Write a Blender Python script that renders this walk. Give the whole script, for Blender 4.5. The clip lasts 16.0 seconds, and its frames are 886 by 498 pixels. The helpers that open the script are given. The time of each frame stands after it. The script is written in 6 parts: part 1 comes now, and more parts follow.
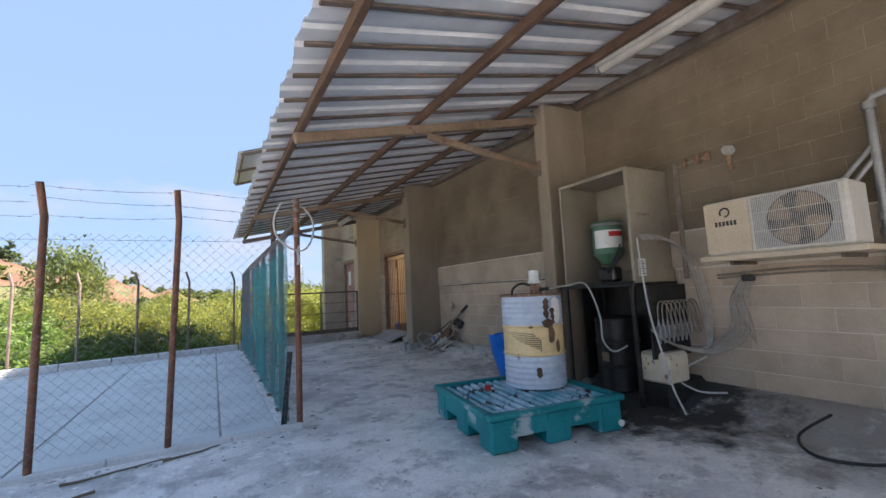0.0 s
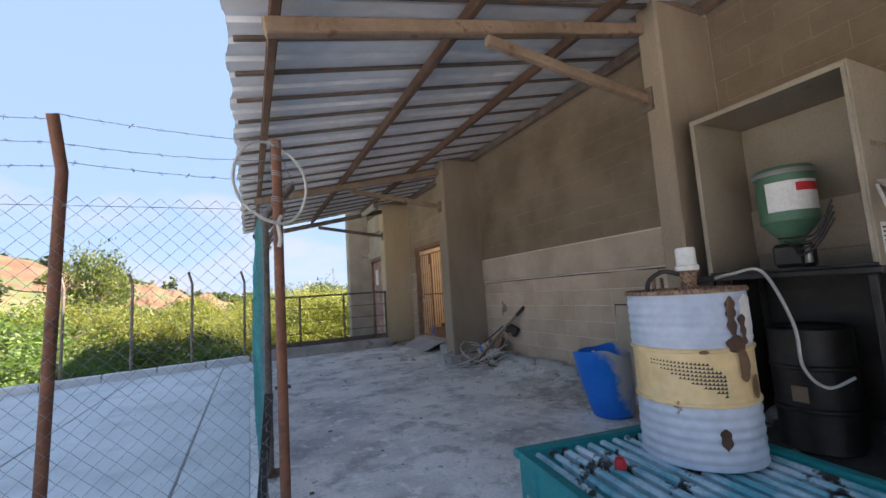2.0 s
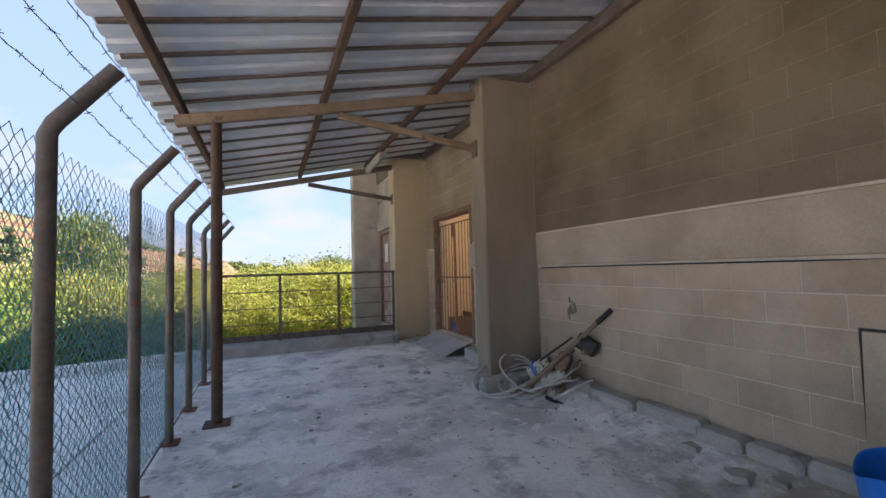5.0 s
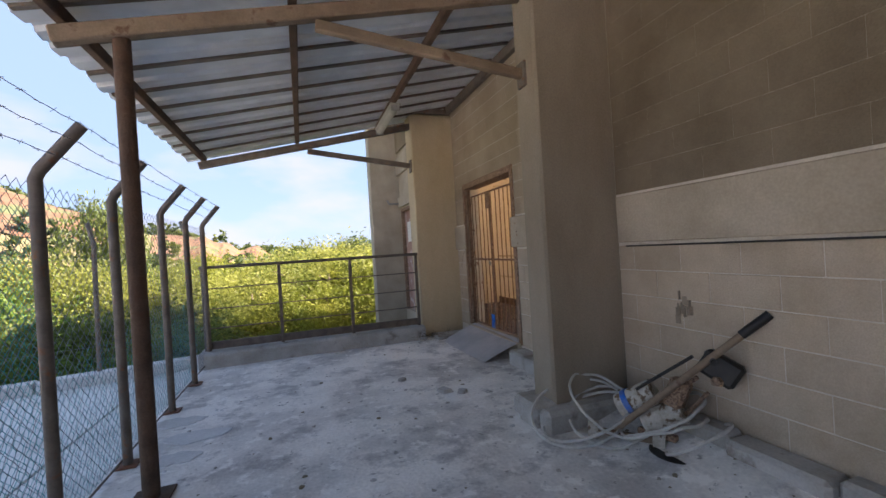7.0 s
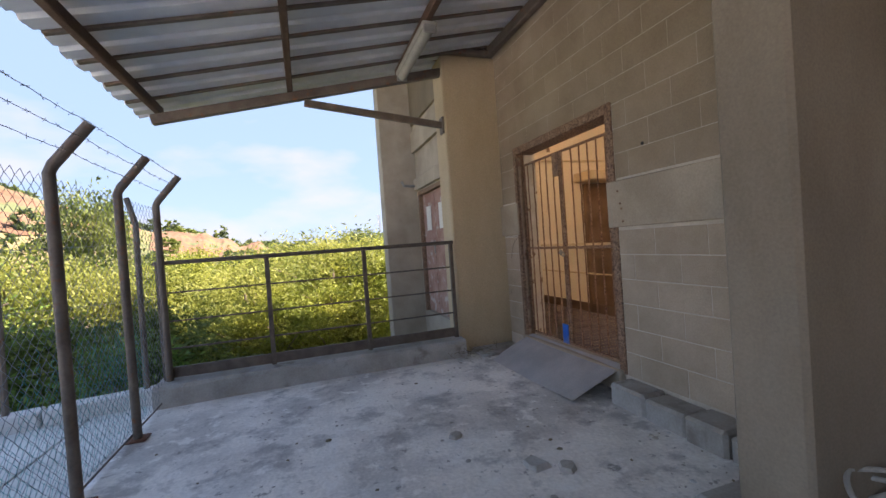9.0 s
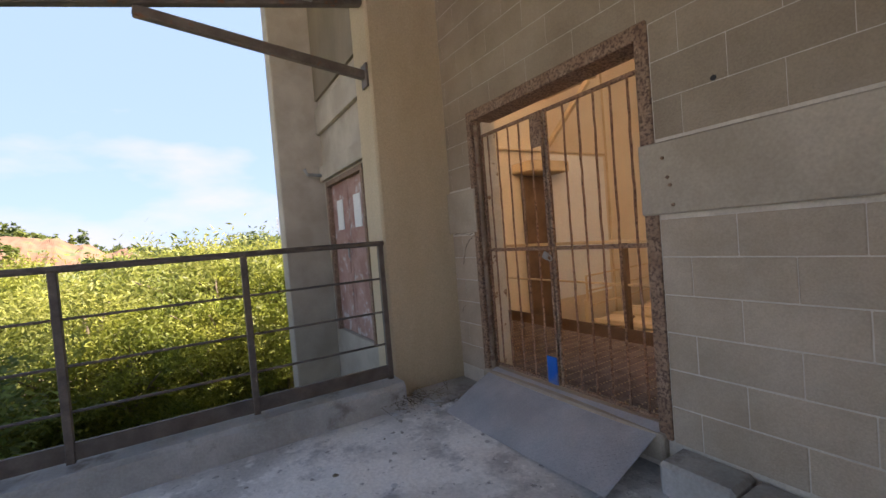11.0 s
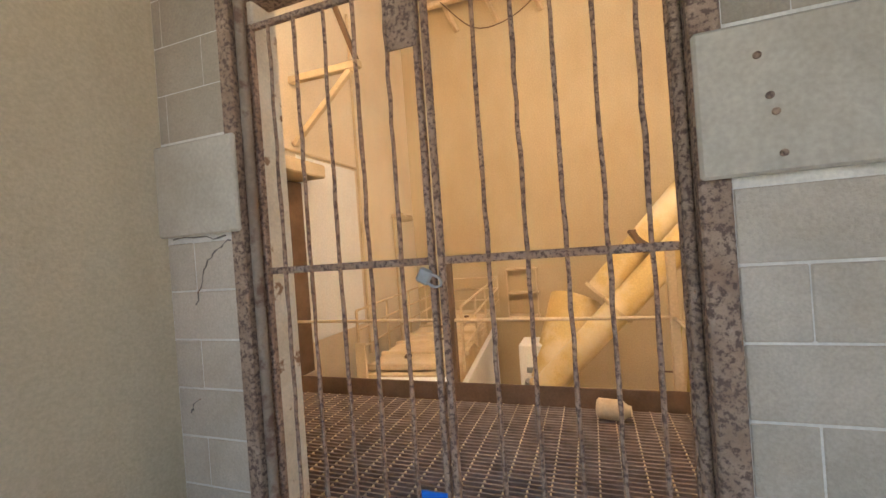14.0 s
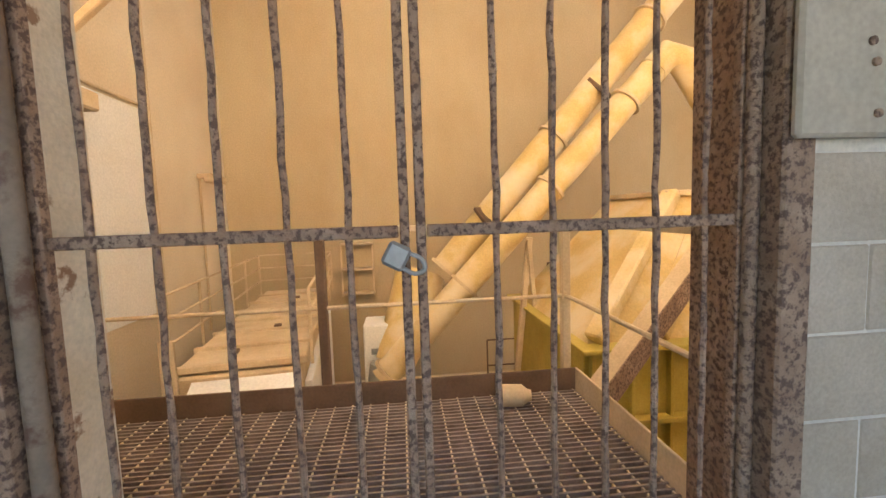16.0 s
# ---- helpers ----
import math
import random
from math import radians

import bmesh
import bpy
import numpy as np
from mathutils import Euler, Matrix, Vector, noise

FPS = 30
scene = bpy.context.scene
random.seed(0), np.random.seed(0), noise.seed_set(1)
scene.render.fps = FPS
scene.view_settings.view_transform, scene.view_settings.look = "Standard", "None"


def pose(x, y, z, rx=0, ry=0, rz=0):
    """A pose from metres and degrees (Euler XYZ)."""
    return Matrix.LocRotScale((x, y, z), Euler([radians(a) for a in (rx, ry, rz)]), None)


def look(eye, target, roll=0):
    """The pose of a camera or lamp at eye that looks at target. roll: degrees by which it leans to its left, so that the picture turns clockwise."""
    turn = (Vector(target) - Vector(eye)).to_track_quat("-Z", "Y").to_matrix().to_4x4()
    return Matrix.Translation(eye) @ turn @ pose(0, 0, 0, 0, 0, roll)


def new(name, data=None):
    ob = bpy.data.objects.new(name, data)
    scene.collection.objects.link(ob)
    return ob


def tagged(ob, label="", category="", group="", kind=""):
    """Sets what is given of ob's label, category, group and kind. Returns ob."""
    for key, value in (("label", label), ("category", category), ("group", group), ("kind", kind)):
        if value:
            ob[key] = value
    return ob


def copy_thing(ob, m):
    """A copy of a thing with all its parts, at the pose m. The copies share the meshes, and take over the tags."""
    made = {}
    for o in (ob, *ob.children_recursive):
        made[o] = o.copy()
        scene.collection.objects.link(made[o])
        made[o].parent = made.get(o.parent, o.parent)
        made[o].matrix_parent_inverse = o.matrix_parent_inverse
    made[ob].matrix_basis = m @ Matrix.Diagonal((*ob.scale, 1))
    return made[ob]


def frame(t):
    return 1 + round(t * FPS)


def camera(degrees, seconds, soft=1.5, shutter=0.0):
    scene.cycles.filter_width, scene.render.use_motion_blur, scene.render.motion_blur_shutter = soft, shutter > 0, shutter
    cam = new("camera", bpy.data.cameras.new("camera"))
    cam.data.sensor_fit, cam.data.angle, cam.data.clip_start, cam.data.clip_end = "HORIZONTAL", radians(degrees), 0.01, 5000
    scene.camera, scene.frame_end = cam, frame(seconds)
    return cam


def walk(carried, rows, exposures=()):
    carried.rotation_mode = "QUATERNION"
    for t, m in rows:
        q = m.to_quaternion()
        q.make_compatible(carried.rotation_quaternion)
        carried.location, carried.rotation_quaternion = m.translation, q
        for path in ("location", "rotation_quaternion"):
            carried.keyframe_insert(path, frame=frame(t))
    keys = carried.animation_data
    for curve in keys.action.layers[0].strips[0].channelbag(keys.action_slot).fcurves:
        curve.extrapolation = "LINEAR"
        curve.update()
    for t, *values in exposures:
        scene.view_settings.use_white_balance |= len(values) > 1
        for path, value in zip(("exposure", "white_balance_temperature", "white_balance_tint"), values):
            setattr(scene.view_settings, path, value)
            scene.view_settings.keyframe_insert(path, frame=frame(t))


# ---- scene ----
# seconds, eye, target, roll
PATH = [
    (0, (-0.012, -0.01, 1.252), (0.956, 1.728, 1.45), -2.8),
    (0.5, (0.112, 0.402, 1.269), (1.076, 2.143, 1.467), -3.1),
    (1, (0.276, 0.803, 1.287), (1.154, 2.588, 1.497), -3.7),
    (1.5, (0.361, 1.273, 1.287), (1.214, 3.07, 1.496), -3.8),
    (2, (0.566, 1.686, 1.25), (1.414, 3.486, 1.454), -3.8),
    (2.5, (0.732, 2.095, 1.248), (1.562, 3.906, 1.428), -3.0),
    (3, (0.898, 2.527, 1.269), (1.731, 4.339, 1.42), -2.8),
    (3.5, (1.074, 2.869, 1.271), (1.896, 4.686, 1.426), -2.2),
    (4, (1.162, 3.304, 1.296), (1.982, 5.123, 1.438), -2.1),
    (6.5, (1.874, 5.02, 1.417), (2.54, 6.906, 1.436), -2.1),
    (7, (1.937, 5.433, 1.423), (2.584, 7.325, 1.416), -3.5),
    (7.5, (1.987, 5.857, 1.414), (2.55, 7.776, 1.41), -2.9),
    (8, (2.002, 6.318, 1.419), (2.598, 8.227, 1.402), -3.4),
    (8.5, (2.028, 6.752, 1.38), (2.63, 8.659, 1.355), -4.1),
    (9, (1.995, 7.182, 1.358), (2.63, 9.078, 1.324), -4.1),
    (11.5, (2.421, 8.975, 1.336), (3.674, 10.533, 1.272), -5.0),
    (12, (2.536, 9.287, 1.324), (3.99, 10.658, 1.241), -5.1),
    (12.5, (2.686, 9.599, 1.327), (4.226, 10.872, 1.252), -4.6),
    (13, (2.797, 9.89, 1.325), (4.534, 10.877, 1.239), -5.1),
    (13.5, (3.031, 10.02, 1.303), (4.82, 10.909, 1.208), -5.5),
    (14, (3.178, 10.263, 1.253), (5.061, 10.937, 1.25), -4.2),
    (14.5, (3.29, 10.462, 1.257), (5.248, 10.869, 1.276), -4.9),
    (15, (3.443, 10.553, 1.251), (5.416, 10.875, 1.207), -4.0),
    (15.5, (3.551, 10.656, 1.251), (5.545, 10.728, 1.112), -1.7),
    (16, (3.618, 10.782, 1.248), (5.602, 10.588, 1.077), -1.9),
]
cam = camera(93.7, 16.0)
walk(cam, [(t, look(eye, target, roll)) for t, eye, target, roll in PATH],
     exposures=[(0.0, 2.5, 6500, 19), (4.0, 2.75, 6850, 23), (9.0, 2.75, 6850, 24), (11.5, 2.8, 6900, 25), (12.5, 3.45, 6950, 21), (13.5, 3.85, 6650, 17), (16.0, 3.85, 6450, 14)])

# ---- world, sun, large lights ----
SUN_DIR = Vector((0.62, -0.10, 0.78)).normalized()
world = bpy.data.worlds.new("sky")
scene.world = world
world.use_nodes = True
wn, wl = world.node_tree.nodes, world.node_tree.links
wn.clear()
sky = wn.new("ShaderNodeTexSky")
sky.sky_type = "NISHITA"
sky.sun_disc = False
sky.sun_elevation = math.asin(SUN_DIR.z)
sky.sun_rotation = math.atan2(SUN_DIR.x, SUN_DIR.y)
sky.air_density, sky.dust_density, sky.ozone_density = 1.0, 0.35, 1.5
tc = wn.new("ShaderNodeTexCoord")
mp = wn.new("ShaderNodeMapping")
mp.inputs["Scale"].default_value = (1.6, 1.6, 4.2)
mp.inputs["Location"].default_value = (0.3, 1.1, 0.2)
cl = wn.new("ShaderNodeTexNoise")
cl.inputs["Scale"].default_value, cl.inputs["Detail"].default_value, cl.inputs["Roughness"].default_value = 2.3, 6.0, 0.48
sep = wn.new("ShaderNodeSeparateXYZ")
low = wn.new("ShaderNodeMapRange")  # clouds thicken towards the horizon
low.inputs["From Min"].default_value, low.inputs["From Max"].default_value = 0.0, 0.42
low.inputs["To Min"].default_value, low.inputs["To Max"].default_value = 0.16, -0.12
add = wn.new("ShaderNodeMath")
cr = wn.new("ShaderNodeValToRGB")
cr.color_ramp.elements[0].position, cr.color_ramp.elements[1].position = 0.54, 0.80
mixc = wn.new("ShaderNodeMix")
mixc.data_type = "RGBA"
mixc.inputs[7].default_value = (1.9, 2.0, 2.2, 1)
bg = wn.new("ShaderNodeBackground")
bg.inputs["Strength"].default_value = 0.075
wo = wn.new("ShaderNodeOutputWorld")
wl.new(tc.outputs["Generated"], mp.inputs["Vector"])
wl.new(mp.outputs["Vector"], cl.inputs["Vector"])
wl.new(tc.outputs["Generated"], sep.inputs["Vector"])
wl.new(sep.outputs["Z"], low.inputs["Value"])
wl.new(cl.outputs["Fac"], add.inputs[0])
wl.new(low.outputs["Result"], add.inputs[1])
wl.new(add.outputs[0], cr.inputs["Fac"])
wl.new(cr.outputs["Color"], mixc.inputs["Factor"])
sky_cap = wn.new("ShaderNodeMix")      # caps the sky colour near a flat blue to dim the bright horizon
sky_cap.data_type, sky_cap.blend_type = "RGBA", "DARKEN"
sky_cap.inputs["Factor"].default_value = 0.92
sky_cap.inputs[7].default_value = (1.0, 1.55, 2.3, 1)
wl.new(sky.outputs["Color"], sky_cap.inputs[6])
wl.new(sky_cap.outputs[2], mixc.inputs[6])
wl.new(mixc.outputs[2], bg.inputs["Color"])
wl.new(bg.outputs["Background"], wo.inputs["Surface"])

sun = new("sun", bpy.data.lights.new("sun", "SUN"))
sun.data.energy, sun.data.angle, sun.data.color = 4.6, radians(0.6), (1.0, 0.93, 0.82)
sun.matrix_world = look(SUN_DIR * 60, (0, 0, 0))

# area lamps in two unseen openings, south and roof, added to light the hall
for nm, eye, tgt, sx, sy, watts in (("loading_door_daylight", (8.2, 2.7, 1.4), (8.4, 12.0, 0.0), 5.6, 4.4, 10.5),
                                    ("roof_window_daylight", (8.4, 9.0, 8.35), (8.4, 9.0, 0.0), 1.6, 7.0, 1.4)):
    lamp = new(nm, bpy.data.lights.new(nm, "AREA"))
    lamp.data.shape, lamp.data.size, lamp.data.size_y = "RECTANGLE", sx, sy
    lamp.data.energy, lamp.data.color = watts, (1.0, 0.95, 0.88)
    lamp.matrix_world = look(eye, tgt)

# ---- materials ----


def mat(name, c1, c2=None, scale=3.0, rough=0.8, metal=0.0, bump=0.3, fine=60.0, c3=None, spread=0.08, spots=None, streak=None,
        island=0.0, rand=0.0, at=0.5, trans=0.0):
    """Two colours mixed by coarse noise, fine grain, an optional third colour in patches with a hard edge."""
    m = bpy.data.materials.new(name)
    m.use_nodes = True
    n, l = m.node_tree.nodes, m.node_tree.links
    b = n["Principled BSDF"]
    g = n.new("ShaderNodeNewGeometry")
    mapn = n.new("ShaderNodeMapping")
    l.new(g.outputs["Position"], mapn.inputs["Vector"])
    if streak:
        mapn.inputs["Scale"].default_value = streak
    big = n.new("ShaderNodeTexNoise")
    big.inputs["Scale"].default_value, big.inputs["Detail"].default_value, big.inputs["Roughness"].default_value = scale, 6, 0.6
    l.new(mapn.outputs["Vector"], big.inputs["Vector"])
    grain = n.new("ShaderNodeTexNoise")
    grain.inputs["Scale"].default_value, grain.inputs["Detail"].default_value = fine, 4
    l.new(g.outputs["Position"], grain.inputs["Vector"])
    ramp = n.new("ShaderNodeValToRGB")
    e = ramp.color_ramp.elements
    e[0].position, e[1].position = at - 0.5 * spread - 0.1, at + 0.5 * spread + 0.1
    c2 = c2 or tuple(min(1, 1.18 * v) for v in c1)
    e[0].color, e[1].color = (*c1, 1), (*c2, 1)
    l.new(big.outputs["Fac"], ramp.inputs["Fac"])
    col = ramp.outputs["Color"]
    gm = n.new("ShaderNodeMix")
    gm.data_type, gm.blend_type = "RGBA", "MULTIPLY"
    gm.inputs["Factor"].default_value = 1.0
    gr = n.new("ShaderNodeMapRange")
    gr.inputs["From Min"].default_value, gr.inputs["From Max"].default_value = 0.3, 0.7
    gr.inputs["To Min"].default_value, gr.inputs["To Max"].default_value = 0.90, 1.07
    l.new(grain.outputs["Fac"], gr.inputs["Value"])
    comb = n.new("ShaderNodeCombineColor")
    for k in range(3):
        l.new(gr.outputs["Result"], comb.inputs[k])
    l.new(col, gm.inputs[6])
    l.new(comb.outputs["Color"], gm.inputs[7])
    col = gm.outputs[2]
    if c3:
        sp = n.new("ShaderNodeTexNoise")
        s_scale, s_at, s_soft = spots or (5.0, 0.6, 0.03)
        sp.inputs["Scale"].default_value, sp.inputs["Detail"].default_value, sp.inputs["Roughness"].default_value = s_scale, 8, 0.62
        l.new(mapn.outputs["Vector"], sp.inputs["Vector"])
        sr = n.new("ShaderNodeMapRange")
        sr.inputs["From Min"].default_value, sr.inputs["From Max"].default_value = s_at - s_soft, s_at + s_soft
        l.new(sp.outputs["Fac"], sr.inputs["Value"])
        sm = n.new("ShaderNodeMix")
        sm.data_type = "RGBA"
        l.new(sr.outputs["Result"], sm.inputs["Factor"])
        l.new(col, sm.inputs[6])
        sm.inputs[7].default_value = (*c3, 1)
        col = sm.outputs[2]
    if island or rand:
        hv = n.new("ShaderNodeHueSaturation")
        vr = n.new("ShaderNodeMapRange")
        amount = island or rand
        vr.inputs["To Min"].default_value, vr.inputs["To Max"].default_value = 1 - amount, 1 + amount
        if island:
            l.new(g.outputs["Random Per Island"], vr.inputs["Value"])
        else:
            oi = n.new("ShaderNodeObjectInfo")
            l.new(oi.outputs["Random"], vr.inputs["Value"])
        l.new(vr.outputs["Result"], hv.inputs["Value"])
        l.new(col, hv.inputs["Color"])
        col = hv.outputs["Color"]
    l.new(col, b.inputs["Base Color"])
    b.inputs["Metallic"].default_value = metal
    rr = n.new("ShaderNodeMapRange")
    rr.inputs["To Min"].default_value, rr.inputs["To Max"].default_value = max(0.03, rough - 0.15), min(1, rough + 0.12)
    l.new(big.outputs["Fac"], rr.inputs["Value"])
    l.new(rr.outputs["Result"], b.inputs["Roughness"])
    b.inputs["Specular IOR Level"].default_value = 0.35
    if bump:
        bp = n.new("ShaderNodeBump")
        bp.inputs["Strength"].default_value, bp.inputs["Distance"].default_value = bump, 0.01
        ba = n.new("ShaderNodeMath")
        ba.operation = "MULTIPLY_ADD"
        ba.inputs[1].default_value = 0.5
        l.new(grain.outputs["Fac"], ba.inputs[0])
        l.new(big.outputs["Fac"], ba.inputs[2])
        l.new(ba.outputs[0], bp.inputs["Height"])
        l.new(bp.outputs["Normal"], b.inputs["Normal"])
    if trans:
        b.inputs["Transmission Weight"].default_value = trans
    return m


def floor_material():
    """Dusty concrete: pale dust over dark worn patches, a black oil spill by the grease station."""
    m = mat("dusty concrete", (0.54, 0.51, 0.475), (0.86, 0.82, 0.76), 1.15, 0.85, bump=1.0, fine=38, c3=(0.86, 0.83, 0.78), spots=(7.0, 0.585, 0.04), spread=0.02, at=0.47)
    n, l = m.node_tree.nodes, m.node_tree.links
    b = n["Principled BSDF"]
    col = b.inputs["Base Color"].links[0].from_socket
    g = n.new("ShaderNodeNewGeometry")

    def layer(col, scale, at, soft, amount, tint, centre=None, reach=1.0):
        t = n.new("ShaderNodeTexNoise")
        t.inputs["Scale"].default_value, t.inputs["Detail"].default_value, t.inputs["Roughness"].default_value = scale, 9, 0.68
        l.new(g.outputs["Position"], t.inputs["Vector"])
        value = t.outputs["Fac"]
        if centre:
            d = n.new("ShaderNodeVectorMath")
            d.operation = "DISTANCE"
            d.inputs[1].default_value = centre
            l.new(g.outputs["Position"], d.inputs[0])
            k = n.new("ShaderNodeMath")
            k.operation = "MULTIPLY_ADD"
            k.inputs[1].default_value = -0.5 / reach
            l.new(d.outputs["Value"], k.inputs[0])
            l.new(value, k.inputs[2])
            value = k.outputs[0]
        r = n.new("ShaderNodeMapRange")
        r.inputs["From Min"].default_value, r.inputs["From Max"].default_value = at - soft, at + soft
        r.inputs["To Max"].default_value = amount
        l.new(value, r.inputs["Value"])
        x = n.new("ShaderNodeMix")
        x.data_type = "RGBA"
        l.new(r.outputs["Result"], x.inputs["Factor"])
        l.new(col, x.inputs[6])
        x.inputs[7].default_value = (*tint, 1)
        return x.outputs[2]

    col = layer(col, 2.6, 0.57, 0.05, 0.6, (0.27, 0.25, 0.24))
    col = layer(col, 11.0, 0.63, 0.03, 0.7, (0.20, 0.185, 0.17))
    col = layer(col, 5.0, 0.30, 0.12, 0.85, (0.30, 0.25, 0.20), (4.25, 5.2, 0.1), 1.5)
    col = layer(col, 5.0, 0.25, 0.12, 0.8, (0.26, 0.215, 0.17), (4.2, 1.6, 0.1), 1.6)
    col = layer(col, 3.5, 0.14, 0.10, 0.96, (0.035, 0.03, 0.026), (3.85, 2.85, 0.0), 1.3)
    l.new(col, b.inputs["Base Color"])
    return m


FLOOR = floor_material()
YARD = mat("smooth yard concrete", (0.60, 0.62, 0.59), (0.70, 0.71, 0.68), 0.7, 0.85, bump=0.25, fine=50, c3=(0.50, 0.51, 0.49), spots=(1.6, 0.6, 0.1))
WALL = mat("stained grey plaster", (0.185, 0.138, 0.09), (0.27, 0.212, 0.148), 0.9, 0.9, bump=0.4, fine=90, streak=(1, 1, 0.45))
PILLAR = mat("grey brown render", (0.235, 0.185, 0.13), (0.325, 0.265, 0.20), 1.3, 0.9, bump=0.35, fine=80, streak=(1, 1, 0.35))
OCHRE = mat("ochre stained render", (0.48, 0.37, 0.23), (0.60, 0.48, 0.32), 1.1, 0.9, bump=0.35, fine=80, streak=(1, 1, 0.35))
BLOCK = mat("concrete block", (0.43, 0.335, 0.24), (0.53, 0.425, 0.32), 2.2, 0.92, bump=0.9, fine=120, rand=0.07)
# two darker copies of BLOCK: shade under the canopy put into the colour
BLOCKSHADE = mat("concrete block darkened for shade", (0.15, 0.112, 0.073), (0.225, 0.176, 0.122), 1.1, 0.92, bump=0.7, fine=110, island=0.04)
BLOCKHALFSHADE = mat("concrete block half darkened for shade", (0.29, 0.222, 0.152), (0.38, 0.30, 0.215), 1.6, 0.92, bump=0.8, fine=110, island=0.05)
MORTAR = mat("pale mortar", (0.55, 0.48, 0.39), (0.66, 0.59, 0.49), 6, 0.95, bump=0.5, fine=100)
BAND = mat("cast concrete band", (0.37, 0.30, 0.22), (0.48, 0.40, 0.305), 1.8, 0.85, bump=0.25, fine=70)
KERB = mat("worn kerb concrete", (0.34, 0.31, 0.27), (0.50, 0.47, 0.43), 2.5, 0.9, bump=0.6, fine=60, c3=(0.24, 0.21, 0.18), spots=(4, 0.62, 0.05))
WHITEKERB = mat("pale kerb concrete", (0.55, 0.54, 0.52), (0.66, 0.65, 0.63), 2.5, 0.9, bump=0.4, fine=60)
SHEET = mat("white roof sheet", (0.68, 0.69, 0.69), (0.75, 0.76, 0.76), 1.5, 0.5, bump=0.03, fine=6, c3=(0.66, 0.63, 0.58), spots=(1.6, 0.66, 0.08), streak=(0.4, 3, 1))
RUSTWOOD = mat("rusty brown steel tube", (0.075, 0.042, 0.027), (0.135, 0.08, 0.052), 5, 0.8, bump=0.5, fine=80, c3=(0.10, 0.05, 0.03), spots=(9, 0.6, 0.05))
TAN = mat("dusty tan painted steel", (0.19, 0.13, 0.085), (0.29, 0.21, 0.145), 4, 0.8, bump=0.4, fine=80, c3=(0.15, 0.08, 0.05), spots=(8, 0.62, 0.04))
POST = mat("brown grey painted post", (0.12, 0.09, 0.07), (0.19, 0.15, 0.12), 6, 0.6, bump=0.3, fine=70, c3=(0.22, 0.10, 0.05), spots=(11, 0.62, 0.04))
RUSTPOST = mat("rusty red brown post", (0.15, 0.062, 0.035), (0.23, 0.10, 0.056), 6, 0.75, bump=0.4, fine=80, c3=(0.11, 0.05, 0.03), spots=(14, 0.6, 0.05))
WIRE = mat("dull galvanized wire", (0.17, 0.18, 0.19), (0.26, 0.27, 0.28), 12, 0.6, 0.4, bump=0)
TEAL = mat("teal plastic netting", (0.02, 0.25, 0.25), (0.04, 0.34, 0.33), 8, 0.55, bump=0)
RUST = mat("flaking rusty steel", (0.27, 0.158, 0.095), (0.38, 0.25, 0.165), 10, 0.8, bump=0.8, fine=140, c3=(0.13, 0.075, 0.05), spots=(70, 0.53, 0.05))
CREAM = mat("peeling cream paint", (0.62, 0.52, 0.37), (0.72, 0.63, 0.48), 5, 0.7, bump=0.5, fine=90, c3=(0.28, 0.16, 0.09), spots=(13, 0.63, 0.03))
RAILM = mat("brown railing paint", (0.10, 0.075, 0.06), (0.17, 0.13, 0.10), 8, 0.6, bump=0.3, fine=80)
PLATE = mat("dusty checker plate", (0.38, 0.37, 0.37), (0.50, 0.48, 0.47), 3, 0.6, 0.1, bump=0.2, fine=90)
TEALP = mat("turquoise plastic", (0.0, 0.17, 0.18), (0.005, 0.24, 0.25), 3, 0.45, bump=0.12, fine=40, c3=(0.40, 0.46, 0.46), spots=(2.6, 0.63, 0.03))
SLATM = mat("scuffed pale turquoise plastic", (0.10, 0.36, 0.42), (0.55, 0.66, 0.72), 4, 0.5, bump=0.15, fine=60, c3=(0.03, 0.025, 0.02), spots=(5, 0.58, 0.02))
DRUMB = mat("pale blue drum paint", (0.40, 0.47, 0.56), (0.50, 0.56, 0.63), 3, 0.5, bump=0.1, fine=18, c3=(0.17, 0.11, 0.07), spots=(5.5, 0.68, 0.02))
DRUMY = mat("cream yellow drum paint", (0.66, 0.47, 0.22), (0.74, 0.56, 0.30), 3, 0.5, bump=0.05, fine=18, c3=(0.33, 0.16, 0.05), spots=(5.5, 0.69, 0.02))
BLUEP = mat("bright blue plastic", (0.0, 0.10, 0.44), (0.005, 0.15, 0.55), 3, 0.45, bump=0.1, fine=50, c3=(0.33, 0.32, 0.30), spots=(1.6, 0.60, 0.06))
TUBM = mat("dusty blue plastic", (0.0, 0.13, 0.52), (0.005, 0.18, 0.62), 3, 0.4, bump=0.1, fine=50)


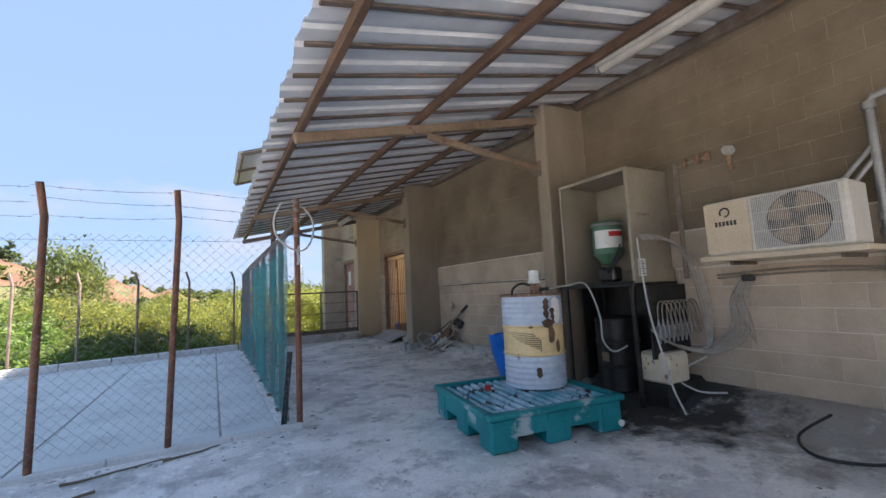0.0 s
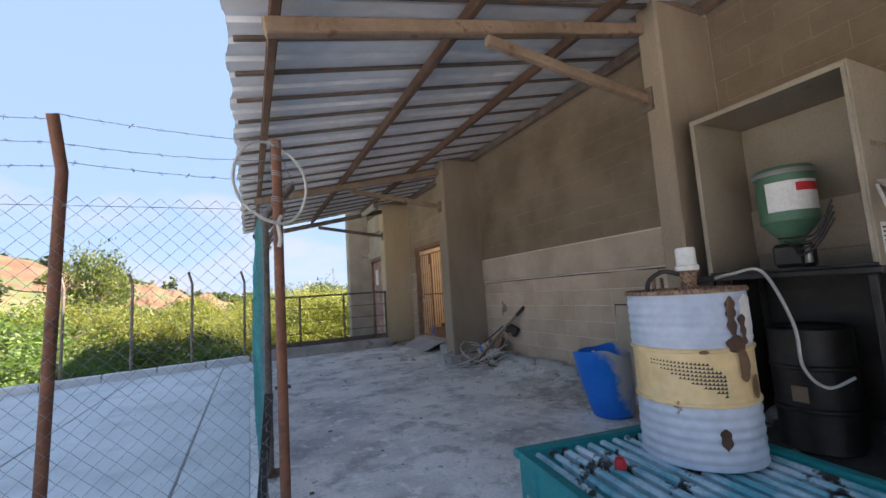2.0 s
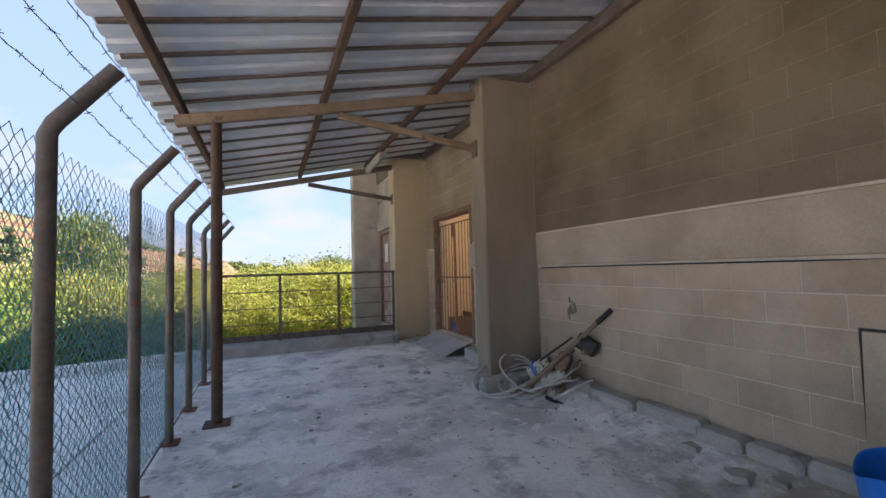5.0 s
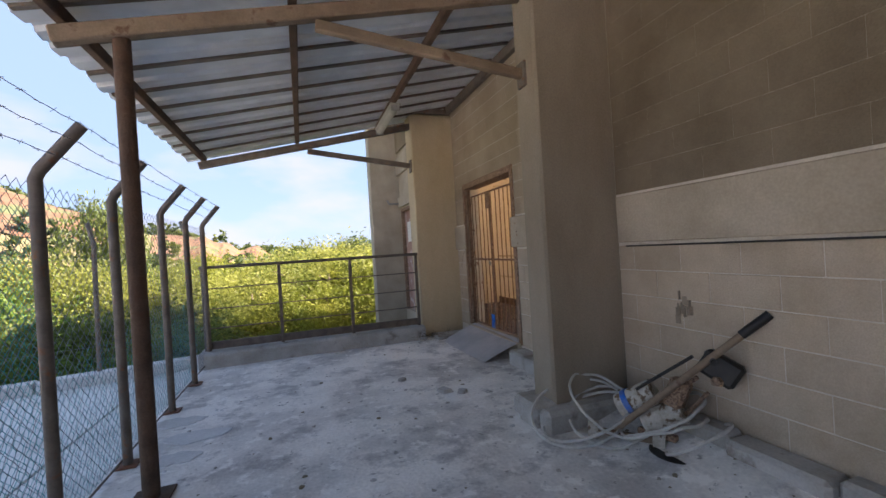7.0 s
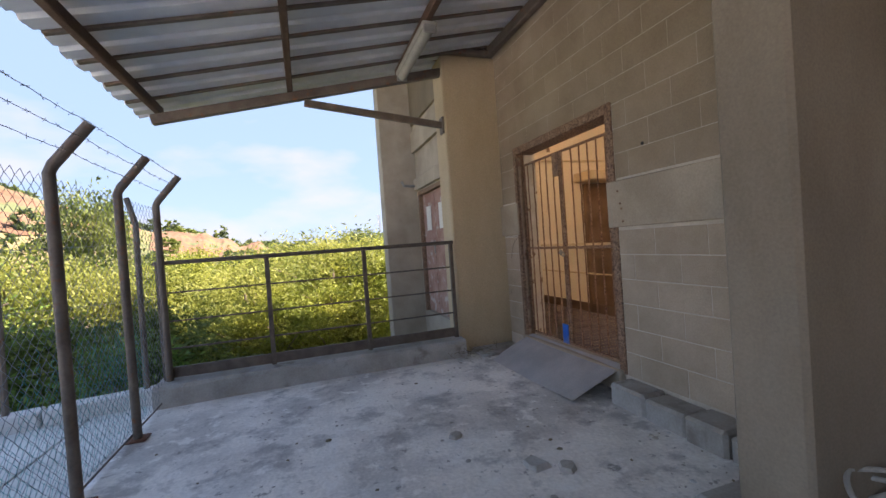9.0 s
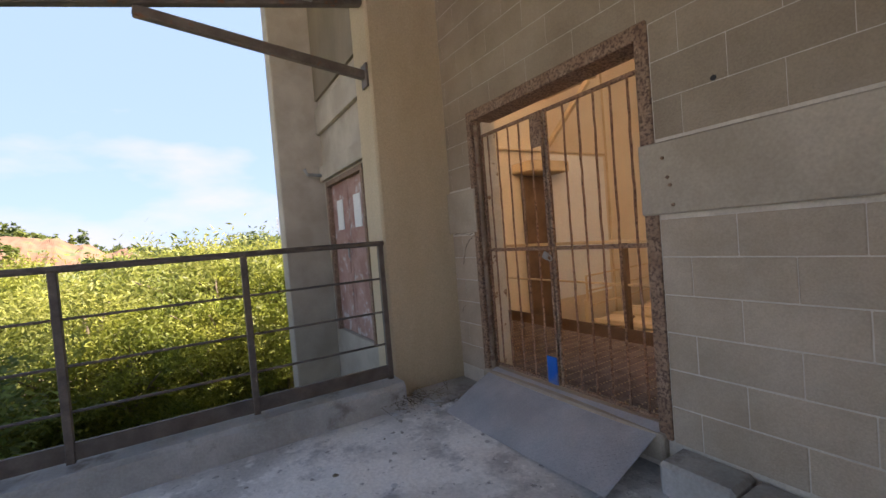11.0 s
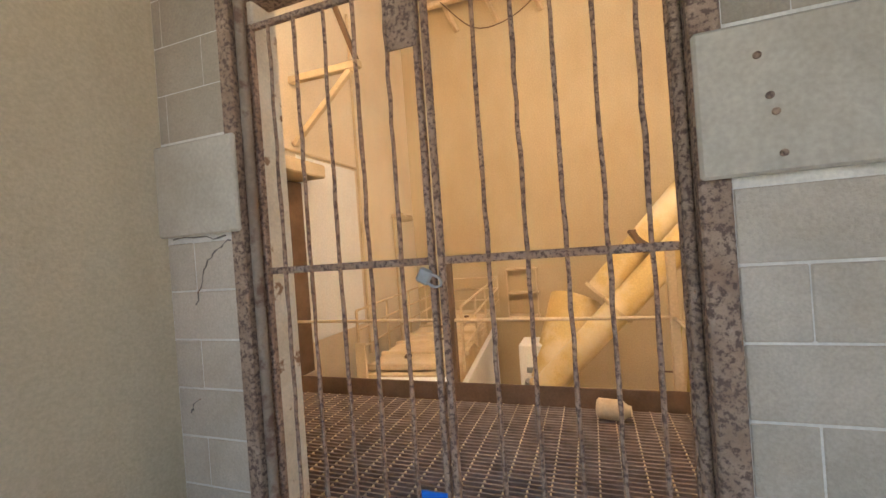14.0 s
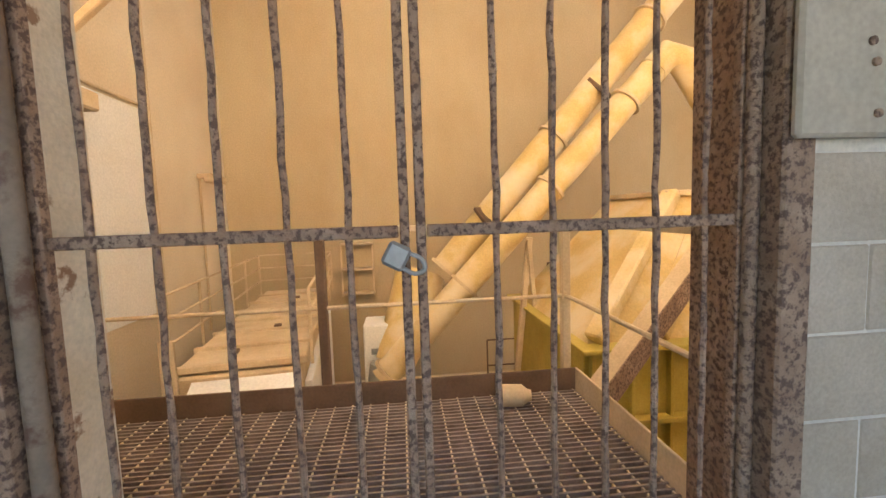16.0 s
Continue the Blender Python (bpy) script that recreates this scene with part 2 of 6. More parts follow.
def dusty_flank(m, centre, way, tint):
    """Dried dust over one flank of a thing, with a soft ragged edge."""
    n, l = m.node_tree.nodes, m.node_tree.links
    b = n["Principled BSDF"]
    col = b.inputs["Base Color"].links[0].from_socket
    g = n.new("ShaderNodeNewGeometry")
    d = n.new("ShaderNodeVectorMath")
    d.operation = "DOT_PRODUCT"
    d.inputs[1].default_value = way
    l.new(g.outputs["Position"], d.inputs[0])
    t = n.new("ShaderNodeTexNoise")
    t.inputs["Scale"].default_value, t.inputs["Detail"].default_value = 7, 7
    l.new(g.outputs["Position"], t.inputs["Vector"])
    k = n.new("ShaderNodeMath")
    k.operation = "MULTIPLY_ADD"
    k.inputs[1].default_value = 0.3
    l.new(t.outputs["Fac"], k.inputs[0])
    l.new(d.outputs["Value"], k.inputs[2])
    r = n.new("ShaderNodeMapRange")
    at = Vector(centre).dot(Vector(way)) + 0.15
    r.inputs["From Min"].default_value, r.inputs["From Max"].default_value = at, at + 0.07
    r.inputs["To Max"].default_value = 0.92
    l.new(k.outputs[0], r.inputs["Value"])
    x = n.new("ShaderNodeMix")
    x.data_type = "RGBA"
    l.new(r.outputs["Result"], x.inputs["Factor"])
    l.new(col, x.inputs[6])
    x.inputs[7].default_value = (*tint, 1)
    l.new(x.outputs[2], b.inputs["Base Color"])


dusty_flank(TUBM, (3.62, 4.64, 0.42), (0.55, -0.80, 0.25), (0.42, 0.39, 0.35))
CABM = mat("grimy cream cabinet steel", (0.25, 0.21, 0.152), (0.33, 0.285, 0.215), 2, 0.6, bump=0.1, fine=60, c3=(0.16, 0.11, 0.07), spots=(3.5, 0.70, 0.05))
BLACK = mat("oily black steel", (0.012, 0.011, 0.01), (0.035, 0.03, 0.026), 5, 0.45, bump=0.3, fine=60)
GREEN = mat("dark green pump paint", (0.05, 0.13, 0.075), (0.09, 0.19, 0.12), 4, 0.45, bump=0.1, fine=70)
LABELW = mat("white paper label", (0.68, 0.67, 0.63), (0.76, 0.75, 0.71), 6, 0.7, bump=0.05)
LABELR = mat("red label print", (0.50, 0.03, 0.03), None, 6, 0.6, bump=0)
INK = mat("dark print", (0.045, 0.035, 0.03), None, 6, 0.7, bump=0)
ACW = mat("dusty white metal case", (0.56, 0.52, 0.44), (0.66, 0.62, 0.54), 2.5, 0.55, bump=0.1, fine=60)
ACTAN = mat("dusty tan metal panel", (0.52, 0.41, 0.28), (0.60, 0.50, 0.36), 3, 0.6, bump=0.1, fine=60)
HOSE = mat("pale grey hose", (0.45, 0.43, 0.39), (0.55, 0.53, 0.48), 8, 0.6, bump=0.1)
BUNDLE = mat("grey brown hose", (0.30, 0.27, 0.225), (0.40, 0.365, 0.31), 8, 0.6, bump=0.1)
TUBE = mat("dirty lubrication tube", (0.20, 0.165, 0.125), (0.30, 0.255, 0.20), 8, 0.6, bump=0.1)
STEEL = mat("grey fitting steel", (0.28, 0.27, 0.25), (0.38, 0.37, 0.35), 8, 0.5, 0.5, bump=0.2)
LAMPM = mat("dusty lamp housing", (0.34, 0.32, 0.28), (0.44, 0.42, 0.37), 4, 0.5, bump=0.05)
SPLASH = mat("paint splashed dirty casing", (0.40, 0.35, 0.28), (0.58, 0.53, 0.46), 14, 0.7, bump=0.4, fine=70, c3=(0.16, 0.10, 0.06), spots=(16, 0.56, 0.03))
REDP = mat("red plastic cap", (0.45, 0.02, 0.025), None, 8, 0.4, bump=0.05)
HALLW = mat("ochre dusted hall wall", (0.49, 0.36, 0.20), (0.60, 0.48, 0.30), 0.35, 0.9, bump=0.2, fine=40, streak=(1, 1, 0.6))
HALLL = mat("dusty pale hall wall", (0.68, 0.54, 0.36), (0.76, 0.64, 0.46), 0.5, 0.9, bump=0.15, fine=40)
HALLWHITE = mat("whitewashed hall panel", (0.76, 0.72, 0.65), (0.82, 0.79, 0.73), 0.8, 0.85, bump=0.1, fine=40)
DUSTY = mat("steel under flour dust", (0.55, 0.40, 0.23), (0.68, 0.53, 0.34), 2.0, 0.85, bump=0.25, fine=60)
AUGER = mat("yellow conveyor paint", (0.60, 0.41, 0.15), (0.70, 0.52, 0.25), 1.5, 0.6, bump=0.1, fine=50, c3=(0.70, 0.58, 0.40), spots=(1.5, 0.58, 0.12))
HOPPER = mat("yellow hopper paint", (0.42, 0.31, 0.045), (0.55, 0.42, 0.10), 2.0, 0.55, bump=0.1, fine=50)
GRATE = mat("rusty dusty grating", (0.20, 0.14, 0.11), (0.33, 0.25, 0.20), 6, 0.8, bump=0.4, fine=90)
BROWN = mat("dark brown steel", (0.13, 0.075, 0.04), (0.20, 0.12, 0.07), 3, 0.7, bump=0.2)
DOORR = mat("faded red brown door", (0.34, 0.17, 0.125), (0.46, 0.28, 0.22), 3, 0.75, bump=0.3, c3=(0.55, 0.48, 0.42), spots=(5, 0.6, 0.06))
HILL = mat("dry hillside", (0.09, 0.09, 0.035), (0.17, 0.13, 0.065), 0.05, 0.95, bump=0, fine=0.5, c3=(0.07, 0.09, 0.03), spots=(0.12, 0.52, 0.06))
CLIFF = mat("orange quarry earth", (0.095, 0.048, 0.026), (0.145, 0.083, 0.048), 0.12, 0.95, bump=0, fine=0.6, c3=(0.07, 0.085, 0.035), spots=(0.22, 0.55, 0.03))
SOIL = mat("dry soil", (0.16, 0.13, 0.08), (0.26, 0.21, 0.14), 0.4, 0.95, bump=0.3, fine=8)
BARK = mat("grey bark", (0.12, 0.09, 0.06), (0.20, 0.16, 0.11), 6, 0.9, bump=0.6, fine=50)


def leafmat(name, c1, c2):
    m = mat(name, c1, c2, 0.9, 0.6, bump=0, fine=5, island=0.35)
    n, l = m.node_tree.nodes, m.node_tree.links
    b = n["Principled BSDF"]
    tr = n.new("ShaderNodeBsdfTranslucent")
    l.new(b.inputs["Base Color"].links[0].from_socket, tr.inputs["Color"])
    mx = n.new("ShaderNodeMixShader")
    mx.inputs[0].default_value = 0.5
    l.new(b.outputs[0], mx.inputs[1])
    l.new(tr.outputs[0], mx.inputs[2])
    l.new(mx.outputs[0], n["Material Output"].inputs["Surface"])
    return m


LEAF_YELLOW = leafmat("yellow green leaves", (0.15, 0.19, 0.024), (0.28, 0.29, 0.045))
LEAF_OLIVE = leafmat("dusty olive leaves", (0.14, 0.175, 0.035), (0.27, 0.28, 0.06))
LEAF_MID = leafmat("mid green leaves", (0.09, 0.13, 0.03), (0.18, 0.21, 0.05))
LEAF_DARK = leafmat("dark green leaves", (0.05, 0.085, 0.03), (0.11, 0.14, 0.05))
LEAF_FRESH = leafmat("fresh green leaves", (0.085, 0.155, 0.03), (0.16, 0.24, 0.05))

# ---- mesh helpers ----


class Shape:
    """Collects vertices and faces for one mesh."""

    def __init__(self):
        self.v, self.f = [], []

    def add(self, verts, faces):
        k = len(self.v)
        self.v += [tuple(p) for p in verts]
        self.f += [tuple(k + i for i in f) for f in faces]
        return self

    def box(self, x0, x1, y0, y1, z0, z1, b=0.0, m=None):
        if b <= 0:
            vs = [(x, y, z) for z in (z0, z1) for y in (y0, y1) for x in (x0, x1)]
            fs = [(0, 2, 3, 1), (4, 5, 7, 6), (0, 1, 5, 4), (2, 6, 7, 3), (0, 4, 6, 2), (1, 3, 7, 5)]
        else:
            b = min(b, 0.45 * (x1 - x0), 0.45 * (y1 - y0), 0.45 * (z1 - z0))
            vs, idx = [], {}
            for sx in (0, 1):
                for sy in (0, 1):
                    for sz in (0, 1):
                        c = ((x0, x1)[sx], (y0, y1)[sy], (z0, z1)[sz])
                        d = (b if sx == 0 else -b, b if sy == 0 else -b, b if sz == 0 else -b)
                        for ax in range(3):
                            p = [c[i] + (d[i] if i != ax else 0) for i in range(3)]
                            idx[sx, sy, sz, ax] = len(vs)
                            vs.append(p)
            fs = []
            for ax in range(3):
                o1, o2 = [(1, 2), (2, 0), (0, 1)][ax]
                for s in (0, 1):
                    q = []
                    for a, c in ((0, 0), (1, 0), (1, 1), (0, 1)):
                        k = [0, 0, 0]
                        k[ax], k[o1], k[o2] = s, a, c
                        q.append(idx[k[0], k[1], k[2], ax])
                    fs.append(tuple(q if s else q[::-1]))
                for s1 in (0, 1):
                    for s2 in (0, 1):
                        k0, k1 = [0, 0, 0], [0, 0, 0]
                        k0[o1], k0[o2], k1[o1], k1[o2] = s1, s2, s1, s2
                        k1[ax] = 1
                        q = [idx[(*k0, o1)], idx[(*k1, o1)], idx[(*k1, o2)], idx[(*k0, o2)]]
                        fs.append(tuple(q if s1 != s2 else q[::-1]))
            for sx in (0, 1):
                for sy in (0, 1):
                    for sz in (0, 1):
                        q = [idx[sx, sy, sz, a] for a in range(3)]
                        fs.append(tuple(q if (sx + sy + sz) % 2 else q[::-1]))
        if m is not None:
            vs = [m @ Vector(p) for p in vs]
        return self.add(vs, fs)

    def tube(self, pts, r, n=6, closed=False, cap=True):
        pts = [Vector(p) for p in pts]
        k, vs, fs = len(pts), [], []
        up = None
        for i, p in enumerate(pts):
            a = pts[(i - 1) % k] if (closed or i) else p
            c = pts[(i + 1) % k] if (closed or i < k - 1) else p
            d = (c - a).normalized()
            if up is None:
                up = Vector((0, 0, 1)) if abs(d.z) < 0.9 else Vector((1, 0, 0))
            side = d.cross(up).normalized()
            up = side.cross(d).normalized()
            rr = r[i] if isinstance(r, (list, tuple)) else r
            for j in range(n):
                t = 2 * math.pi * (j + 0.5) / n
                vs.append(p + rr * (math.cos(t) * side + math.sin(t) * up))
        for i in range(k if closed else k - 1):
            for j in range(n):
                q, w = i * n, ((i + 1) % k) * n
                fs.append((q + j, q + (j + 1) % n, w + (j + 1) % n, w + j))
        if cap and not closed:
            fs += [tuple(range(n))[::-1], tuple((k - 1) * n + j for j in range(n))]
        return self.add(vs, fs)

    def beam(self, a, c, w, h):
        """A square bar from a to c, w wide and h high."""
        a, c = Vector(a), Vector(c)
        d = (c - a).normalized()
        side = d.cross(Vector((0, 0, 1)) if abs(d.z) < 0.95 else Vector((0, 1, 0))).normalized()
        up = side.cross(d).normalized()
        m = Matrix((side, d, up)).transposed().to_4x4()
        m.translation = a
        return self.box(-w / 2, w / 2, 0, (c - a).length, -h / 2, h / 2, min(w, h) * 0.12, m)

    def lathe(self, prof, centre=(0, 0, 0), n=32, cap=True):
        vs, fs, k = [], [], len(prof)
        for r, z in prof:
            for j in range(n):
                t = 2 * math.pi * j / n
                vs.append((centre[0] + r * math.cos(t), centre[1] + r * math.sin(t), centre[2] + z))
        for i in range(k - 1):
            for j in range(n):
                fs.append((i * n + j, i * n + (j + 1) % n, (i + 1) * n + (j + 1) % n, (i + 1) * n + j))
        if cap:
            fs += [tuple(range(n))[::-1], tuple((k - 1) * n + j for j in range(n))]
        return self.add(vs, fs)

    def mesh(self, name, material, smooth=False):
        me = bpy.data.meshes.new(name)
        me.from_pydata(self.v, [], self.f)
        me.validate()
        me.materials.append(material)
        if smooth:
            me.polygons.foreach_set("use_smooth", [True] * len(me.polygons))
            me.set_sharp_from_angle(angle=radians(38))
        me.update()
        return me


def thing(name, label, category, group="", at=(0, 0, 0), turn=0.0):
    ob = new(name)
    ob.matrix_world = pose(*at, 0, 0, turn)
    ob.empty_display_size = 0.1
    return tagged(ob, label, category, group)


def part(name, shape, material, parent, label="", smooth=False):
    ob = new(name, shape.mesh(name, material, smooth))
    ob.parent = parent
    return tagged(ob, label)


def single(name, shape, material, label, category, group="", smooth=False):
    return tagged(new(name, shape.mesh(name, material, smooth)), label, category, group)


def setting(name, shape, material, label="", smooth=False):
    return tagged(new(name, shape.mesh(name, material, smooth)), label or name.replace("_", " "), "", "", "structure")


def spline(pts, k=8):
    """A smooth line through the points."""
    pts = [Vector(p) for p in pts]
    out = []
    for i in range(len(pts) - 1):
        p0, p1, p2, p3 = pts[max(i - 1, 0)], pts[i], pts[i + 1], pts[min(i + 2, len(pts) - 1)]
        for j in range(k):
            t = j / k
            out.append(0.5 * (2 * p1 + (p2 - p0) * t + (2 * p0 - 5 * p1 + 4 * p2 - p3) * t * t + (3 * p1 - p0 - 3 * p2 + p3) * t ** 3))
    return out + [pts[-1]]


# ---- large structure ----
WX = 4.42        # face of the block wall
PX = 3.72        # face of the pillars
PILLARS = ((3.86, 4.06), (8.21, 8.51), (11.92, 12.28), (16.1, 16.5))
GY0, GY1, GZ0, GZ1 = 9.95, 11.54, 0.17, 2.37     # gate opening
HX, HY0, HY1, HTOP = 12.0, 3.0, 14.1, 8.4        # hall


def floor_height(x, y):
    rise = max(0.0, min(1.0, (x - 3.75) / 0.65))
    lift = (0.20 if y < 3.8 else 0.12) * rise * rise * (3 - 2 * rise) if y < 8.1 else 0.0
    return lift + 0.006 * noise.noise((1.3 * x, 1.3 * y, 0)) + 0.003 * noise.noise((6 * x, 6 * y, 3))


fl = Shape()
nx, ny = 76, 150
xs = [0.55 + (WX + 0.03 - 0.55) * i / nx for i in range(nx + 1)]
ys = [4.36 + (12.0 - 4.36) * j / ny for j in range(ny + 1)]
fl.add([(x, y, floor_height(x, y)) for y in ys for x in xs],
       [(j * (nx + 1) + i, j * (nx + 1) + i + 1, (j + 1) * (nx + 1) + i + 1, (j + 1) * (nx + 1) + i) for j in range(ny) for i in range(nx)])
xs2 = [-6.0 + (WX + 0.03 + 6.0) * i / 110 for i in range(111)]
ys2 = [-8.0 + 12.36 * j / 110 for j in range(111)]
fl.add([(x, y, floor_height(x, y)) for y in ys2 for x in xs2],
       [(j * 111 + i, j * 111 + i + 1, (j + 1) * 111 + i + 1, (j + 1) * 111 + i) for j in range(110) for i in range(110)])
setting("floor", fl, FLOOR, "rough grey concrete floor with pale dust and dark stains", True)

yard = Shape()
for x0, x1, y0, y1 in ((-3.2, -1.42, 4.36, 8.2), (-1.4, 0.05, 4.36, 8.2), (-3.2, -1.42, 8.22, 12.0), (-1.4, 0.05, 8.22, 12.0),
                       (0.07, 0.55, 4.36, 8.2), (0.07, 0.55, 8.22, 12.0), (-9.0, -3.22, 4.36, 8.2), (-9.0, -3.22, 8.22, 12.0)):
    yard.box(x0, x1, y0, y1, -0.3, 0.0, 0.006)
# unseen outer slabs, added so sunlit concrete bounces light under the canopy
yard.box(-16.0, -9.02, -16.0, 10.0, -0.3, 0.0, 0.006)
yard.box(-9.0, -6.02, -16.0, 4.34, -0.3, 0.0, 0.006)
yard.box(-6.0, 12.2, -16.0, -8.02, -0.3, 0.0, 0.006)
yard.box(4.47, 12.2, -8.0, -4.22, -0.3, 0.0, 0.006)
setting("pavement", yard, YARD, "pale smooth concrete yard slabs with dark joints, outer slabs added unseen")
base = Shape()
base.box(-16.0, 4.6, -16.0, 12.05, -2.6, -0.014)
base.box(4.6, 12.2, -16.0, -4.2, -2.6, -0.06)
setting("ground_terrace", base, KERB, "concrete base under the terrace")

# wall core with the gate opening through it; the blocks lie on it
core = Shape()
X0, X1 = WX + 0.0035, WX + 0.2
core.box(X0, X1, -4.0, GY0, -0.1, 3.95)
core.box(X0, X1, GY1, 12.28, -0.1, 3.95)
core.box(X0, X1, GY0, GY1, GZ1, 3.95)
core.box(X0, X1, GY0, GY1, -0.1, GZ0 - 0.01)
wall_front = setting("wall_front", core, MORTAR, "stained grey concrete block wall with pale mortar")
top = Shape()
top.box(WX + 0.004, X1, -4.0, 16.5, 3.95, 10.0)
setting("wall_upper", top, WALL, "stained plaster wall above the canopy")
north = Shape()
north.box(WX + 0.05, X1, 12.28, 14.2, -2.6, 3.95)
north.box(WX + 0.05, X1, 15.9, 16.1, -2.6, 3.95)
north.box(WX + 0.05, X1, 14.2, 15.9, 2.46, 3.95)
north.box(WX + 0.05, X1, 14.2, 15.9, -2.6, -0.1)
north.box(WX - 0.02, WX + 0.05, 12.3, 16.1, 2.52, 2.78, 0.01)
north.box(WX - 0.02, WX + 0.05, 12.3, 16.1, 3.35, 3.8, 0.01)
setting("wall_north", north, BAND, "pale grey plastered wall beyond the railing")
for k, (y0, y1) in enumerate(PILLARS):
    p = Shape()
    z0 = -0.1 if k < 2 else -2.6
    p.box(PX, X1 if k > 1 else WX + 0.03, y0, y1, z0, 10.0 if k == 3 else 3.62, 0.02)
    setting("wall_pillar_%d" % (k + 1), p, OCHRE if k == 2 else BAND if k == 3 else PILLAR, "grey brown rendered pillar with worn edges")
back = Shape()
back.box(X1, 12.2, 16.3, 16.5, -2.6, 10.0)
back.box(12.0, 12.2, HY1 + 0.2, 16.3, -2.6, 10.0)
setting("wall_end", back, WALL, "end wall of the building")
south = Shape()
south.box(X1, 12.2, -4.2, -4.0, -0.1, 10.0)
south.box(12.0, 12.2, -4.0, HY0, -0.1, 10.0)
setting("wall_south", south, WALL, "south wall of the building")

band = Shape()
for y0, y1 in ((-4.0, 3.86), (4.06, 8.18), (8.55, 9.995), (11.495, 11.92)):
    band.box(WX - 0.038, WX - 0.014, y0 + 0.002, y1 - 0.002, 1.375, 1.745, 0.008)
for y0, y1 in ((-4.0, 3.86), (4.06, 8.18), (8.55, GY0 - 0.035), (GY1 + 0.03, 11.92)):
    band.box(WX - 0.016, X0 + 0.002, y0 + 0.002, y1 - 0.002, 1.377, 1.743)
setting("trim_band", band, BAND, "cast concrete band course proud of the blocks")
bolts = Shape()
for y, z in ((9.86, 1.66), (9.84, 1.56), (9.83, 1.52), (9.82, 1.42)):
    m = Matrix.Translation((WX - 0.039, y, z)) @ pose(0, 0, 0, 0, -90, 0)
    bolts.add([m @ Vector(v) for v in Shape().lathe([(0.009, -0.002), (0.009, 0.004), (0.004, 0.006)], n=10).v], Shape().lathe([(0, 0)] * 3, n=10).f)
part("bolt_heads", bolts, RUST, bpy.data.objects["trim_band"], "rusty bolt heads")

# plinth along the wall foot, pillar footings, kerb under the railing
pl = Shape()
rng = random.Random(4)
y = 4.3
while y < 8.1:
    d = rng.uniform(0.25, 0.6)
    e = min(y + d, 8.16)
    pl.box(4.24 + rng.uniform(-0.02, 0.05), WX + 0.004, y, e - 0.004, -0.02, 0.20 + rng.uniform(-0.02, 0.015), 0.025)
    y = e
y = 8.6
while y < 9.85:
    e = min(y + rng.uniform(0.22, 0.36), 9.93)
    pl.box(4.18 + rng.uniform(0, 0.04), WX + 0.004, y, e - 0.005, -0.02, 0.15 + rng.uniform(-0.012, 0.012), 0.02)
    y = e
for y0, y1, x0, h in ((8.06, 8.2, 3.56, 0.165), (8.204, 8.45, 3.53, 0.18), (8.454, 8.62, 3.57, 0.15)):
    pl.box(x0, 4.3, y0, y1, -0.02, h, 0.03)
pl.box(3.86, WX, 11.56, 11.92, -0.02, 0.045, 0.02)
setting("baseboard", pl, KERB, "broken concrete plinth along the wall foot")
kb = Shape()
rows = []
for i in range(41):
    x = 0.58 + 3.14 * i / 40
    w = 0.012 * noise.noise((3 * x, 0, 0)) + 0.006 * noise.noise((11 * x, 2, 0))
    f = 11.66 + 0.06 * i / 40 + 0.04 * math.sin(math.pi * i / 40)
    rows += [(x, f - 0.02, -0.1), (x, f + w, 0.17 + w), (x, f + 0.025 + w, 0.2 + 0.5 * w), (x, 12.06, 0.205), (x, 12.06, -0.1)]
kb.add(rows, [(i * 5 + j, i * 5 + (j + 1) % 5, (i + 1) * 5 + (j + 1) % 5, (i + 1) * 5 + j) for i in range(40) for j in range(5)] + [(4, 3, 2, 1, 0), tuple(200 + j for j in range(5))])
setting("trim_kerb", kb, KERB, "worn concrete kerb under the railing")

# hall behind the gate
hall = Shape()
hall.box(HX, HX + 0.2, HY0, 7.02, -2.2, HTOP)
hall.box(HX, HX + 0.2, 7.75, HY1, -2.2, HTOP)
hall.box(HX, HX + 0.2, 7.02, 7.75, -2.2, -0.84)
hall.box(HX, HX + 0.2, 7.02, 7.75, 0.12, HTOP)
setting("wall_hall_back", hall, HALLW, "tall hall wall coated in ochre dust")
hl = Shape()
hl.box(X1, HX + 0.2, HY1, HY1 + 0.2, -2.2, HTOP)
setting("wall_hall_side", hl, HALLL, "pale dusty hall side wall")
hs = Shape()
hs.box(X1, 5.4, HY0 - 0.2, HY0, -2.2, HTOP)
hs.box(11.0, HX + 0.2, HY0 - 0.2, HY0, -2.2, HTOP)
hs.box(5.4, 11.0, HY0 - 0.2, HY0, 5.0, HTOP)
setting("wall_hall_south", hs, HALLL, "hall wall with a wide unseen opening added for light")
hi = Shape()
hi.box(X1, X1 + 0.06, HY0, GY0, -2.2, HTOP)
hi.box(X1, X1 + 0.06, GY1, HY1, -2.2, HTOP)
hi.box(X1, X1 + 0.06, GY0, GY1, GZ1, HTOP)
hi.box(X1, X1 + 0.06, GY0, GY1, -2.2, 0.06)
setting("wall_hall_front", hi, HALLL, "inner face of the gate wall")
hf = Shape()
hf.box(X1, HX, HY0 - 0.2, HY1, -2.3, -2.1)
setting("floor_hall", hf, DUSTY, "dust covered pit floor of the hall")
hc = Shape()
hc.box(X1, 7.5, -4.0, 16.3, HTOP, HTOP + 0.2)
hc.box(9.3, HX + 0.2, -4.0, 16.3, HTOP, HTOP + 0.2)
hc.box(7.5, 9.3, -4.0, 5.4, HTOP, HTOP + 0.2)
hc.box(7.5, 9.3, 12.6, 16.3, HTOP, HTOP + 0.2)
